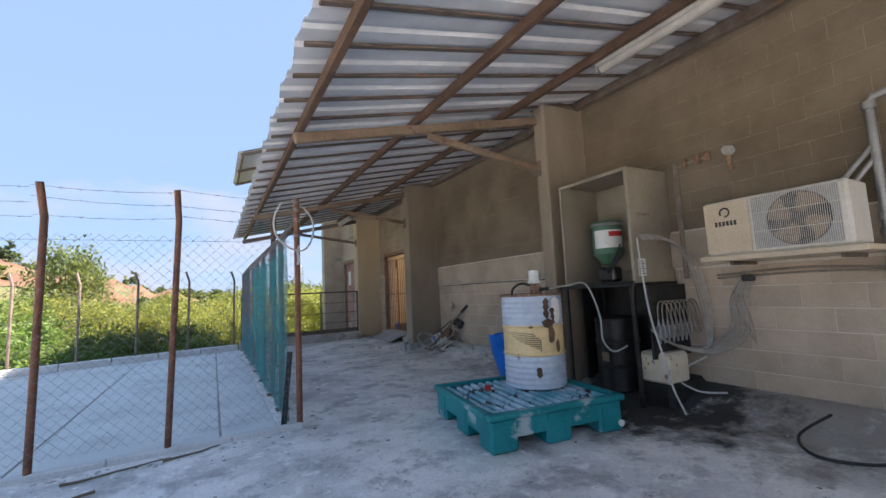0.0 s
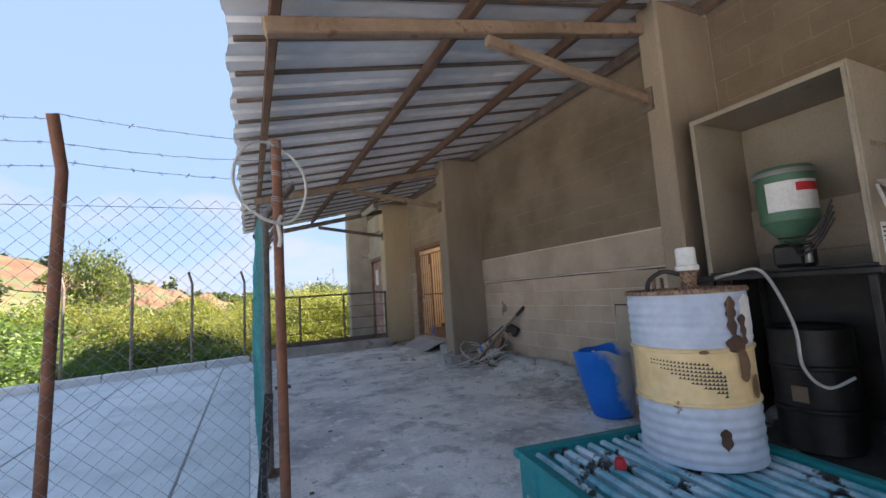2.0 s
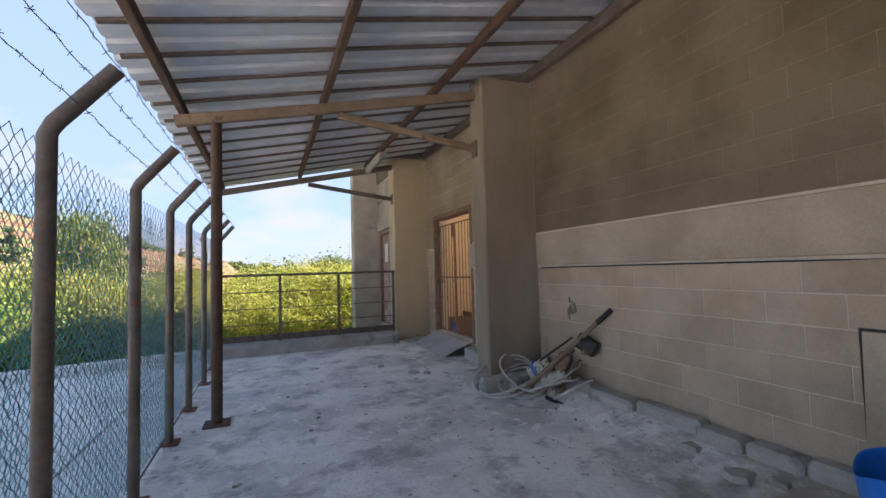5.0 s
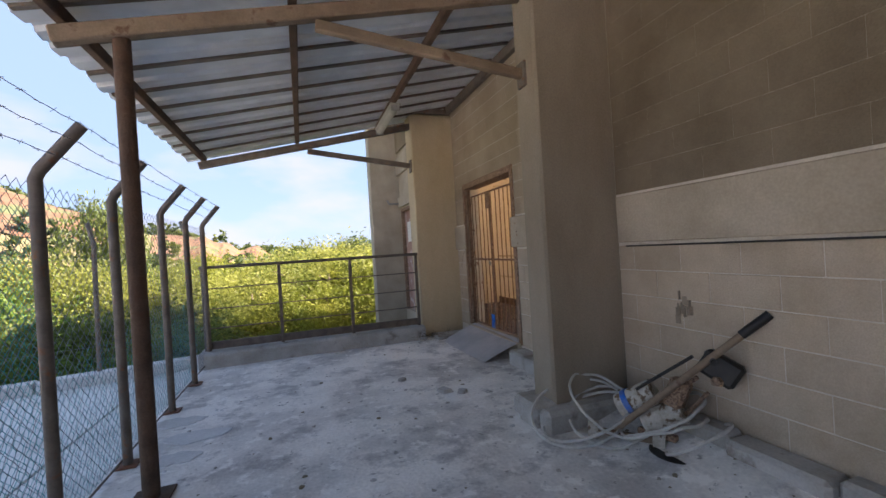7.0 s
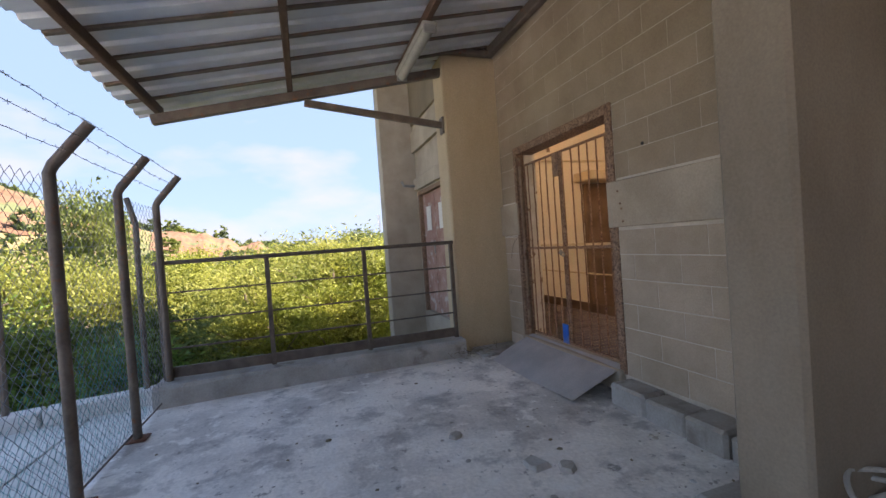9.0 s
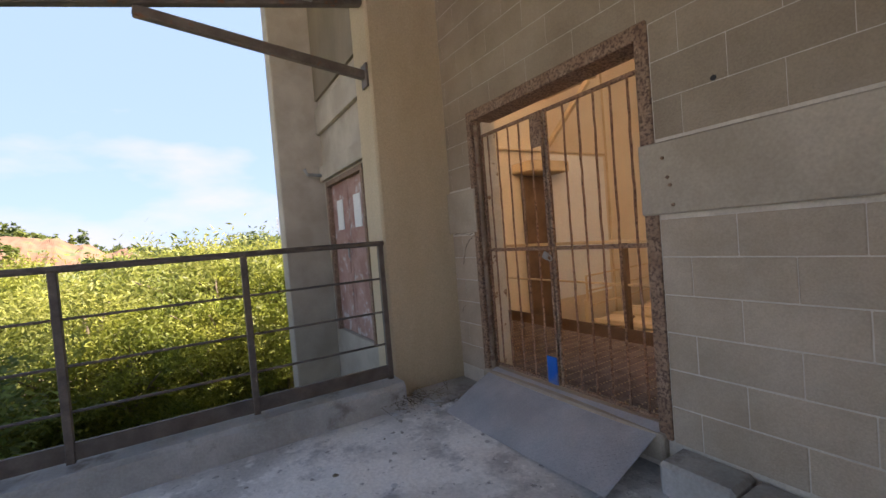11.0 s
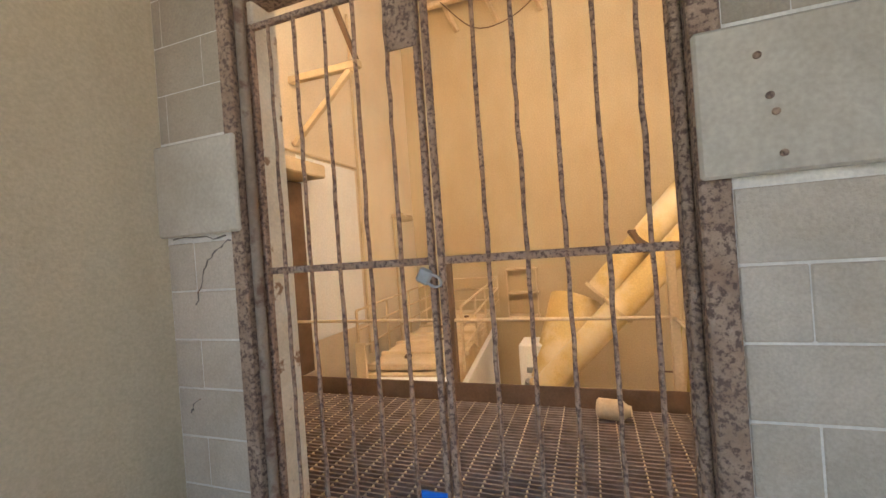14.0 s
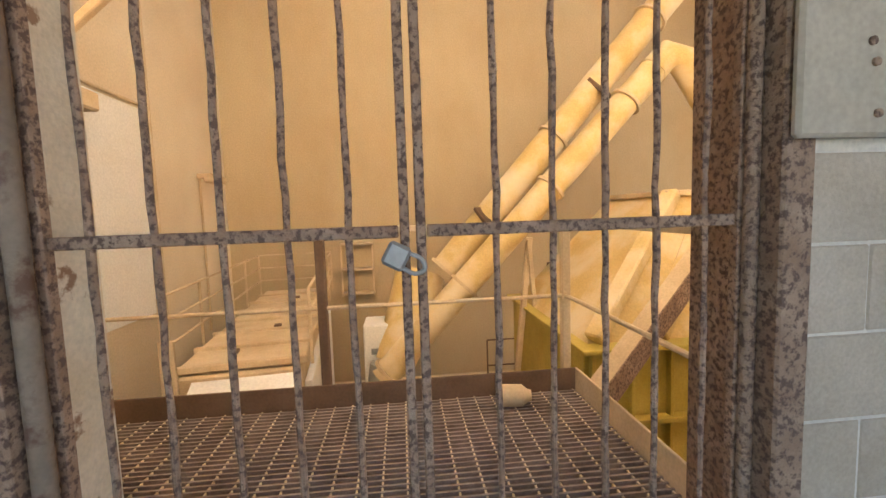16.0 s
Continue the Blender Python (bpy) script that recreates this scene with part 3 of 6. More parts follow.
setting("ceiling_hall", hc, HALLL, "hall roof with a long unseen opening added for light")

# ---- canopy ----
SLOPE = 0.218


def roof_z(x):
    return 2.95 + SLOPE * (x - 0.7)


sheet = Shape()
pitch, RY0, RY1 = 0.22, -1.9, 12.32
prof = ((0.0, 0.0), (0.10, 0.0), (0.118, 0.03), (0.182, 0.03), (0.20, 0.0))
line = []
y = RY0
while y < RY1:
    line += [(y + a, h) for a, h in prof]
    y += pitch
k = len(line)
for lift in (0.0, 0.004):
    rows = []
    for i, x in enumerate((0.46, 1.3, 2.2, 3.2, WX + 0.02)):
        rows += [(x + (0.015 * math.sin(9 * q) if i == 0 else 0), q, roof_z(x) + h + lift + 0.004 * math.sin(2.3 * q + x)) for q, h in line]
    sheet.add(rows, [(i * k + j, i * k + j + 1, (i + 1) * k + j + 1, (i + 1) * k + j) for i in range(4) for j in range(k - 1)])
canopy = thing("canopy_roof", "white ribbed metal canopy roof on rusty steel beams", "canopy")
part("roof_sheet", sheet, SHEET, canopy, "white ribbed metal sheet with dusty streaks")
# dark strips under the sheet stand for the shadows along its ribs
y = RY0 + 0.13
while y < RY1 - 0.2:
    part("batten", Shape().beam((0.50, y, roof_z(0.50) - 0.014), (WX - 0.1, y, roof_z(WX - 0.1) - 0.014), 0.045, 0.022), POST, canopy, "dark strip standing for a rib's shadow")
    y += 0.44
for x, mm in ((0.72, RUSTWOOD), (1.98, RUSTWOOD), (3.22, RUSTWOOD)):
    part("purlin", Shape().beam((x, RY0 + 0.05, roof_z(x) - 0.075), (x, RY1 - 0.22, roof_z(x) - 0.075), 0.06, 0.09), mm, canopy, "rusty brown steel purlin")
part("wall_plate", Shape().beam((WX - 0.05, RY0 + 0.05, roof_z(WX) - 0.08), (WX - 0.05, RY1 - 0.22, roof_z(WX) - 0.08), 0.08, 0.12), POST, canopy, "dark wall plate")
for yy, mm in ((-0.2, TAN), (4.02, TAN), (8.38, TAN), (12.0, POST)):
    part("rafter", Shape().beam((0.66, yy, roof_z(0.66) - 0.175), (PX + 0.05, yy, roof_z(PX) - 0.175), 0.075, 0.10), mm, canopy, "rusty steel rafter tube")
    part("brace", Shape().beam((2.12, yy + 0.01, roof_z(2.12) - 0.26), (PX + 0.03, yy + 0.01, 2.78), 0.06, 0.075), mm, canopy, "slanting steel brace")
    if yy > 0:
        part("bracket", Shape().box(PX - 0.02, PX + 0.01, yy - 0.05, yy + 0.07, 2.68, 2.88, 0.004), POST, canopy, "bolted wall bracket")
    part("tie", Shape().box(PX - 0.1, WX, yy - 0.14, yy + 0.14, 3.62, 3.69, 0.01), POST, canopy)
pp = Shape().tube([(0.99, 8.43, 0.012), (0.99, 8.41, roof_z(0.99) - 0.21)], 0.048, 16)
part("support_post", pp, RUSTWOOD, canopy, "round rusty support post", True)
part("base_plate", Shape().box(0.88, 1.10, 8.32, 8.54, 0.001, 0.014, 0.003), RUSTWOOD, canopy, "rusty base plate")
# higher canopy further along the building
up = Shape()
rows = []
n2 = 19
for x, z in ((0.58, 5.33), (4.4, 6.58)):
    rows += [(x, 12.4 + 0.1 * j, z + 0.03 * (j % 2)) for j in range(2 * n2)]
up.add(rows, [(j, j + 1, 2 * n2 + j + 1, 2 * n2 + j) for j in range(2 * n2 - 1)])
up.add([(x, y, z + 0.004) for x, y, z in rows], [(j, 2 * n2 + j, 2 * n2 + j + 1, j + 1) for j in range(2 * n2 - 1)])
far_canopy = thing("upper_canopy", "small ribbed metal canopy high on the building", "canopy")
part("roof_sheet", up, SHEET, far_canopy)
for y in (12.5, 14.2, 15.9):
    part("rafter", Shape().beam((0.65, y, 5.28), (4.45, y, 6.53), 0.06, 0.08), POST, far_canopy)
for x in (0.72, 1.9, 3.1):
    part("purlin", Shape().beam((x, 12.42, 5.33 + 0.327 * (x - 0.58) - 0.035), (x, 16.05, 5.33 + 0.327 * (x - 0.58) - 0.035), 0.05, 0.06), POST, far_canopy)


def tube_light(y0, y1, x, z):
    t = thing("fluorescent_light", "dusty long fluorescent light fixture under the canopy", "light", "canopy lights")
    part("housing", Shape().box(x - 0.07, x + 0.07, y0, y1, z, z + 0.05, 0.012), LAMPM, t)
    part("diffuser", Shape().tube([(x, y0 + 0.03, z - 0.005), (x, y1 - 0.03, z - 0.005)], 0.052, 14), LAMPM, t, "yellowed plastic cover", True)
    for yy in (y0 + 0.012, y1 - 0.012):
        part("end_cap", Shape().box(x - 0.06, x + 0.06, yy - 0.012, yy + 0.012, z - 0.06, z + 0.02, 0.008), STEEL, t)
    for yy in (y0 + 0.2, y1 - 0.2):
        part("hanger", Shape().box(x - 0.015, x + 0.015, yy - 0.015, yy + 0.015, z + 0.045, roof_z(x) - 0.09, 0.003), STEEL, t)


tube_light(1.35, 2.62, 3.32, roof_z(3.32) - 0.17)
tube_light(10.75, 11.9, 3.22, roof_z(3.22) - 0.19)

# ---- fences ----


def zigzag(sh, at, a0, a1, z0, z1, cell, r, wob=0.0, axis="x", seed=1, torn=0.0):
    """Chain link: upright zigzag wires from a0 to a1 along an axis."""
    rg = random.Random(seed)
    a, i = a0, 0
    half = cell / 2
    while a < a1:
        zt = z1 - (rg.random() * torn)
        kk = int((zt - z0) / half)
        pts = []
        for j in range(kk + 1):
            s = half if (j + i) % 2 else 0.0
            z = z0 + j * half
            off = wob * noise.noise((a * 1.7, z * 1.3, seed)) + (0.0022 if (j % 2) else -0.0022)
            p = (a + s, at + off, z) if axis == "x" else (at + off, a + s, z)
            pts.append(p)
        if len(pts) > 1:
            sh.tube(pts, r, 3, cap=False)
        a += half
        i += 1


def barbed(sh, a, c, sag=0.02, seed=0):
    rg = random.Random(seed)
    a, c = Vector(a), Vector(c)
    nseg = max(4, int((c - a).length / 0.06))
    pts = []
    for i in range(nseg + 1):
        t = i / nseg
        p = a.lerp(c, t)
        p.z -= sag * 4 * t * (1 - t)
        p += Vector((rg.uniform(-1, 1), rg.uniform(-1, 1), rg.uniform(-1, 1))) * 0.003
        pts.append(p)
    sh.tube(pts, 0.0022, 3, cap=False)
    for i in range(1, nseg, 2):
        for _ in range(2):
            d = Vector((rg.uniform(-1, 1), rg.uniform(-1, 1), rg.uniform(-1, 1))).normalized() * 0.016
            sh.tube([pts[i] - d, pts[i] + d], 0.0014, 3, cap=False)


def cranked(sh, x, y, top, knee, r, dx, dy, z0=0.0, lean=0.0):
    sh.tube([(x, y, z0), (x + lean, y, knee - 0.03), (x + lean + 0.1 * dx, y + 0.1 * dy, knee + 0.015), (x + lean + dx, y + dy, top)], r, 12)


front = thing("front_fence", "rusty chain link fence with barbed wire on leaning posts", "fence")
FY = 4.33
for x, lean, top in ((-3.3, -0.02, 2.25), (-2.25, 0.02, 2.25), (-1.15, -0.03, 2.24), (-0.28, 0.0, 2.24)):
    sh = Shape()
    sh.tube([(x - 0.06, FY, 0.0), (x + lean, FY, 1.98), (x + lean - 0.01, FY - 0.10, top)], 0.026, 12)
    part("post", sh, RUSTPOST, front, "rusty red brown post", True)
part("post", Shape().tube([(0.735, 4.36, 0.0), (0.73, 4.36, 2.25)], 0.029, 14), RUSTPOST, front, "rusty red brown corner post", True)
sh = Shape()
zigzag(sh, FY - 0.03, -3.6, 0.69, 0.13, 1.88, 0.088, 0.0016, 0.02, "x", 3)
part("chain_link_mesh", sh, WIRE, front, "dull galvanized chain link mesh")
sh = Shape()
for i, z in enumerate((2.0, 2.11, 2.22)):
    xs3 = (-3.6, -2.25, -1.25, -0.29, 0.70)
    for j in range(4):
        barbed(sh, (xs3[j], FY - 0.02 - 0.03 * i, z + (0.03 * ((i + j) % 2))), (xs3[j + 1], FY - 0.02 - 0.03 * i, z - 0.02 * (j % 2)), 0.02, 10 * i + j)
sh.tube([(-3.6, FY - 0.02, 1.80), (0.7, FY - 0.02, 1.80)], 0.002, 3)
part("barbed_wire", sh, WIRE, front, "rusty barbed wire strands")
sh = Shape()
x = -3.6
rng = random.Random(8)
while x < 0.74:
    e = min(x + rng.uniform(0.5, 1.1), 0.76)
    sh.box(x, e - 0.004, FY - 0.035, FY + 0.035, -0.05, 0.055 + rng.uniform(-0.01, 0.008), 0.012)
    x = e
part("base_kerb", sh, WHITEKERB, front, "narrow pale concrete kerb strip")

side = thing("side_fence", "chain link side fence with cranked posts and torn teal netting", "fence")
SX = 0.68
for yy in (5.15, 6.0, 7.12, 8.1, 9.0, 10.08, 10.98, 11.85):
    sh = Shape()
    cranked(sh, SX, yy, 2.18, 1.93, 0.031, 0.21, 0.0, 0.0)
    part("post", sh, POST, side, "brown grey cranked steel post", True)
    part("foot_plate", Shape().box(SX - 0.07, SX + 0.07, yy - 0.07, yy + 0.07, 0.004, 0.016, 0.003), RUSTPOST, side)
sh = Shape()
zigzag(sh, SX - 0.038, 4.4, 11.85, 0.06, 1.92, 0.078, 0.0017, 0.012, "y", 5)
part("chain_link_mesh", sh, WIRE, side, "dull galvanized chain link mesh")
sh = Shape()
zigzag(sh, SX - 0.055, 4.42, 8.2, 0.05, 1.82, 0.05, 0.0016, 0.05, "y", 7, 0.12)
zigzag(sh, SX - 0.058, 8.2, 11.4, 0.05, 1.0, 0.06, 0.0012, 0.03, "y", 8, 0.5)
part("netting", sh, TEAL, side, "torn teal plastic netting hung on the mesh")
sh = Shape()
for i, (dx, z) in enumerate(((0.10, 2.02), (0.17, 2.10), (0.23, 2.17))):
    ysx = (4.36, 5.15, 6.0, 7.12, 8.1, 9.0, 10.08, 10.98, 11.85)
    for j in range(8):
        barbed(sh, (SX + (dx if j else 0.05), ysx[j], z + (0 if j else 0.08)), (SX + dx, ysx[j + 1], z), 0.012, 50 + 10 * i + j)
part("barbed_wire", sh, WIRE, side, "rusty barbed wire strands")
part("bottom_rail", Shape().tube([(SX - 0.03, 4.5, 0.05), (SX - 0.03, 11.8, 0.05)], 0.008, 6), POST, side)
sh = Shape()
sh.beam((0.60, 4.47, 0.0), (0.66, 4.42, 0.72), 0.05, 0.03)
part("stake", sh, BLACK, side, "dark leaning stake")

rg = random.Random(5)
ring = [(0.70 + 0.205 * math.cos(t) + 0.01 * math.sin(3 * t), 4.30 + 0.03 * math.sin(t) + 0.10 * math.cos(t), 1.965 + 0.25 * math.sin(t) - 0.03 * math.cos(t)) for t in [2 * math.pi * i / 40 for i in range(40)]]
coil = thing("hose_loop", "pale grey hose tied in a loop on the rusty post", "hose")
part("loop", Shape().tube(ring, 0.0095, 8, True), HOSE, coil, "", True)
part("end", Shape().tube(spline([(0.75, 4.33, 1.77), (0.73, 4.325, 1.72), (0.74, 4.325, 1.63), (0.73, 4.33, 1.58)]), 0.012, 8), HOSE, coil, "", True)
for z in (1.86, 2.02, 2.12, 2.20):
    sh = Shape()
    for q in range(3):
        sh.tube([(0.73 + 0.034 * math.cos(t), 4.36 + 0.034 * math.sin(t), z + 0.012 * q + 0.006 * math.sin(2 * t)) for t in [2 * math.pi * i / 12 for i in range(12)]], 0.0025, 4, True)
    part("wire_tie", sh, STEEL, coil, "twisted wire tie")

# fence and kerb at the far side of the yard
far = thing("far_fence", "thin dark fence posts along the yard edge", "fence")
for i in range(9):
    x = 0.45 - 0.98 * i
    yk = 11.86 + 0.19 * (x - 0.6)
    sh = Shape()
    sh.tube([(x, yk + 0.12, 0.0), (x + 0.02, yk + 0.12, 1.75), (x - 0.05, yk + 0.16, 2.0)], 0.026, 8)
    part("post", sh, POST, far, "", True)
sh = Shape()
for z in (0.45, 1.0, 1.55):
    sh.tube([(0.45, 11.95, z), (-7.4, 10.46, z)], 0.002, 3)
part("line_wire", sh, WIRE, far)
ku = Shape()
for i in range(12):
    x = 0.55 - 0.82 * i
    yk = 11.86 + 0.19 * (x - 0.6)
    ku.box(-0.815, 0, 0, 0.2, -0.05, 0.14, 0.012, pose(x, yk, 0, 0, 0, 10.76))
setting("trim_yard_kerb", ku, WHITEKERB, "pale concrete kerb blocks along the yard edge")

# railing
rail = thing("railing", "brown painted steel railing on a concrete kerb", "railing")
RY = 11.9
part("top_rail", Shape().tube([(0.60, RY, 1.345), (3.70, RY, 1.345)], 0.022, 12), RAILM, rail, "", True)
for x in (0.64, 1.62, 2.63, 3.67):
    part("post", Shape().box(x - 0.022, x + 0.022, RY - 0.022, RY + 0.022, 0.19, 1.33, 0.004), RAILM, rail)
for z in (0.50, 0.77, 1.05):
    part("bar", Shape().tube([(0.64, RY, z), (3.67, RY, z)], 0.009, 8), RAILM, rail)
part("kick_plate", Shape().box(0.62, 3.69, RY - 0.012, RY + 0.012, 0.215, 0.32, 0.003), RAILM, rail, "rusty flat kick plate")

# ---- gate ----
gate = tagged(new("door_1"), "closed rusty double gate of steel bars with a padlock", "gate", "", "structure")
sh = Shape()
part("jamb", Shape().box(WX - 0.012, WX + 0.05, GY0 - 0.03, GY0 + 0.045, GZ0, GZ1, 0.006), RUST, gate, "flaking rusty steel jamb")
part("jamb", Shape().box(WX - 0.012, WX + 0.10, GY1 - 0.035, GY1 + 0.025, GZ0, GZ1, 0.006), RUST, gate, "flaking rusty steel jamb")
part("jamb_post", Shape().box(WX + 0.05, WX + 0.265, GY0 + 0.004, GY0 + 0.047, GZ0, GZ1 - 0.02, 0.006), RUST, gate, "rusty inner jamb")
part("jamb_post", Shape().box(WX + 0.10, WX + 0.24, GY1 - 0.055, GY1 - 0.002, GZ0, GZ1 - 0.02, 0.006), CREAM, gate, "peeling cream inner jamb")
part("jamb_pipe", Shape().tube([(WX + 0.03, GY1 - 0.055, GZ0), (WX + 0.03, GY1 - 0.055, GZ1 - 0.1)], 0.02, 10), TAN, gate, "", True)
part("jamb_pipe", Shape().tube([(WX + 0.05, GY0 + 0.06, GZ0), (WX + 0.05, GY0 + 0.06, GZ1 - 0.1)], 0.016, 10), RUST, gate, "", True)
part("header", Shape().box(WX - 0.014, WX + 0.2, GY0 - 0.028, GY1 + 0.023, GZ1 - 0.065, GZ1 + 0.02, 0.006), RUST, gate, "rusty steel header")
part("sill", Shape().box(WX - 0.05, WX + 0.2, GY0, GY1, GZ0 - 0.12, GZ0 + 0.03, 0.012), BAND, gate, "worn concrete sill")
GX = 4.495
for name, y0, y1, bars in (("leaf", 10.776, 11.475, (10.89, 11.015, 11.14, 11.27, 11.39)), ("leaf", 10.02, 10.742, (10.10, 10.217, 10.335, 10.455, 10.58))):
    leaf = tagged(new(name), "gate leaf of rusty vertical bars")
    leaf.parent = gate
    z0, z1 = 0.225, 2.19
    for a in (y0, y1):
        part("stile", Shape().box(GX - 0.014, GX + 0.014, a - 0.010, a + 0.010, z0, z1, 0.003), RUST, leaf)
    for z, h in ((z0 + 0.012, 0.012), (z1 - 0.012, 0.012), (1.213, 0.013)):
        part("crossbar", Shape().box(GX - 0.010, GX + 0.010, y0 + 0.013, y1 - 0.013, z - h, z + h, 0.003), RUST, leaf)
    for q, a in enumerate(bars):
        rr = random.Random(int(a * 100))
        pts = [(GX + rr.uniform(-0.002, 0.002), a + rr.uniform(-0.0025, 0.0025), z0 + (z1 - z0) * i / 24) for i in range(25)]
        part("bar", Shape().tube(pts, [0.0075 + rr.uniform(-0.0008, 0.0012) for _ in pts], 8), RUST, leaf)
part("patch_plate", Shape().box(GX - 0.02, GX - 0.014, 10.77, 10.875, 1.94, 2.185, 0.002), RUST, gate, "rusty patch plate")
part("kick_plate", Shape().box(GX - 0.024, GX - 0.015, 10.775, 10.87, 0.23, 0.43, 0.002), BLUEP, gate, "bright blue plastic plate")
for z in (0.5, 1.95):
    part("hinge", Shape().tube([(GX - 0.03, 11.49, z), (GX - 0.03, 11.49, z + 0.1)], 0.012, 8), RUST, gate)
lock = thing("padlock", "grey steel padlock hanging on the gate bars", "padlock")
m = pose(GX - 0.035, 10.795, 1.165, 118, 0, 0) @ Matrix.Scale(0.82, 4)
part("body", Shape().box(-0.012, 0.012, -0.032, 0.032, -0.03, 0.03, 0.008, m), STEEL, lock)
part("shackle", Shape().tube([m @ Vector(p) for p in spline([(0, -0.02, 0.025), (0, -0.02, 0.06), (0, 0, 0.078), (0, 0.02, 0.06), (0, 0.02, 0.025)], 4)], 0.005, 8), STEEL, lock, "", True)

# grating platform inside
plat = thing("grating_platform", "rusty dusty steel grating platform behind the gate", "platform")
cross = Shape().box(4.69, 5.95, -0.004, 0.004, 0.145, 0.172).mesh("cross_bar", DUSTY)
y = 9.80
while y < 13.6:
    ob = new("cross_bar", cross)
    ob.location, ob.parent = (0, y, 0), plat
    y += 0.10
bearing = Shape().box(-0.0055, 0.0055, 9.79, 13.6, 0.135, 0.176).mesh("bearing_bar", GRATE)
x = 4.70
while x < 5.94:
    ob = new("bearing_bar", bearing)
    ob.location, ob.parent = (x, 0, 0), plat
    x += 0.036
part("toe_plate", Shape().box(5.95, 5.962, 9.78, 13.6, 0.05, 0.30, 0.003), BROWN, plat, "rusty brown toe plate")
part("toe_plate", Shape().box(4.69, 5.962, 9.765, 9.78, 0.05, 0.30, 0.003), DUSTY, plat, "dusty toe plate")
for yy in (9.83, 12.6):
    part("leg", Shape().box(5.86, 5.94, yy, yy + 0.08, -2.1, 0.05, 0.004), BROWN, plat)
part("railing_post", Shape().box(5.965, 6.015, 9.80, 9.85, 0.05, 1.15, 0.004), DUSTY, plat)
part("railing_post", Shape().box(5.965, 6.025, 11.22, 11.27, 0.05, 1.15, 0.004), BROWN, plat, "dark brown post")
part("top_rail", Shape().beam((5.99, 9.80, 1.17), (5.99, 13.6, 1.17), 0.04, 0.035), DUSTY, plat, "dust topped handrail")
part("top_rail", Shape().beam((4.69, 9.82, 1.17), (5.99, 9.82, 1.17), 0.04, 0.035), DUSTY, plat)
part("mid_rail", Shape().tube([(5.99, 13.6, 0.735), (5.99, 9.84, 0.735), (5.93, 9.82, 0.735), (4.69, 9.82, 0.735)], 0.012, 8), DUSTY, plat, "", True)
sh = Shape().lathe([(0.045, 0), (0.06, 0.01), (0.06, 0.14), (0.035, 0.17), (0.03, 0.19), (0.0, 0.19)], n=18)
bot = thing("plastic_bottle", "dusty plastic bottle lying on the grating", "bottle")
ob = part("body", sh, DUSTY, bot, "", True)
bot.matrix_world = pose(5.80, 10.30, 0.236, 90, 0, 350)

# ---- machinery in the hall ----


deck = thing("machine_deck", "long dust covered machine casing with walkway and handrails", "machine", at=(7.45, 12.28, -0.06), turn=6.5)
for i in range(7):
    part("cover_plate", Shape().box(0.58 * i, 0.58 * i + 0.55, -0.55, 0.55, -0.05, 0.01 * (i % 2), 0.012), DUSTY, deck, "dusty cover plate")
    part("rib", Shape().box(0.58 * i - 0.03, 0.58 * i + 0.02, -0.58, 0.58, -0.03, 0.035, 0.008), DUSTY, deck)
part("casing", Shape().box(-0.05, 4.1, -0.52, 0.52, -2.0, -0.055, 0.02), DUSTY, deck)
hood = Shape()
hood.add([(-0.05, -0.50, -0.10), (-0.05, 0.40, -0.10), (-0.48, 0.36, -0.22), (-0.48, -0.46, -0.22), (-0.05, -0.50, -0.8), (-0.05, 0.40, -0.8), (-0.62, 0.40, -0.8), (-0.62, -0.50, -0.8)],
         [(0, 1, 2, 3), (3, 2, 6, 7), (0, 3, 7, 4), (1, 5, 6, 2), (4, 7, 6, 5), (0, 4, 5, 1)])
part("end_hood", hood, HALLWHITE, deck, "pale sloping end hood")
part("end_frame", Shape().box(-0.10, -0.052, 0.50, 0.62, -2.0, 0.30, 0.006), DUSTY, deck)
for i in range(4):
    part("latch", Shape().box(0.3 + 0.9 * i, 0.38 + 0.9 * i, 0.1 - 0.25 * (i % 2), 0.18 - 0.25 * (i % 2), 0.012, 0.05, 0.008), BROWN, deck)
part("side_panel", Shape().box(0.1, 3.4, -0.60, -0.525, -1.6, -0.25, 0.01), HALLWHITE, deck, "pale side panel")
for s in (-0.62, 0.62):
    for i in range(5):
        part("rail_post", Shape().box(0.98 * i - 0.014, 0.98 * i + 0.014, s - 0.014, s + 0.014, -0.05, 0.66, 0.003), DUSTY, deck)
    for z in (0.2, 0.43, 0.66):
        part("rail", Shape().tube([(-0.0, s, z), (4.0, s, z)], 0.014, 6), DUSTY, deck)
for z in (0.2, 0.43, 0.66):
    part("rail", Shape().tube([(4.0, -0.62, z), (4.0, 0.62, z)], 0.014, 6), DUSTY, deck)
side_box = thing("control_cabinet", "pale grey electrical cabinet beside the machine deck", "cabinet")
part("body", Shape().box(9.1, 9.6, 11.0, 11.35, -2.1, -0.2, 0.02), HALLWHITE, side_box)
for i in range(3):
    part("vent", Shape().box(9.09, 9.1, 11.05, 11.25, -1.2 + 0.3 * i, -1.12 + 0.3 * i, 0.002), STEEL, side_box)
cage = thing("wall_cage", "dusty steel bracket frame on the hall wall", "frame")
for yy in (11.35, 11.95):
    part("upright", Shape().box(11.7, 11.74, yy, yy + 0.03, -0.3, 0.72, 0.003), DUSTY, cage)
for z in (-0.28, 0.2, 0.69):
    part("bar", Shape().box(11.7, 12.0, 11.35, 11.98, z, z + 0.035, 0.003), DUSTY, cage)

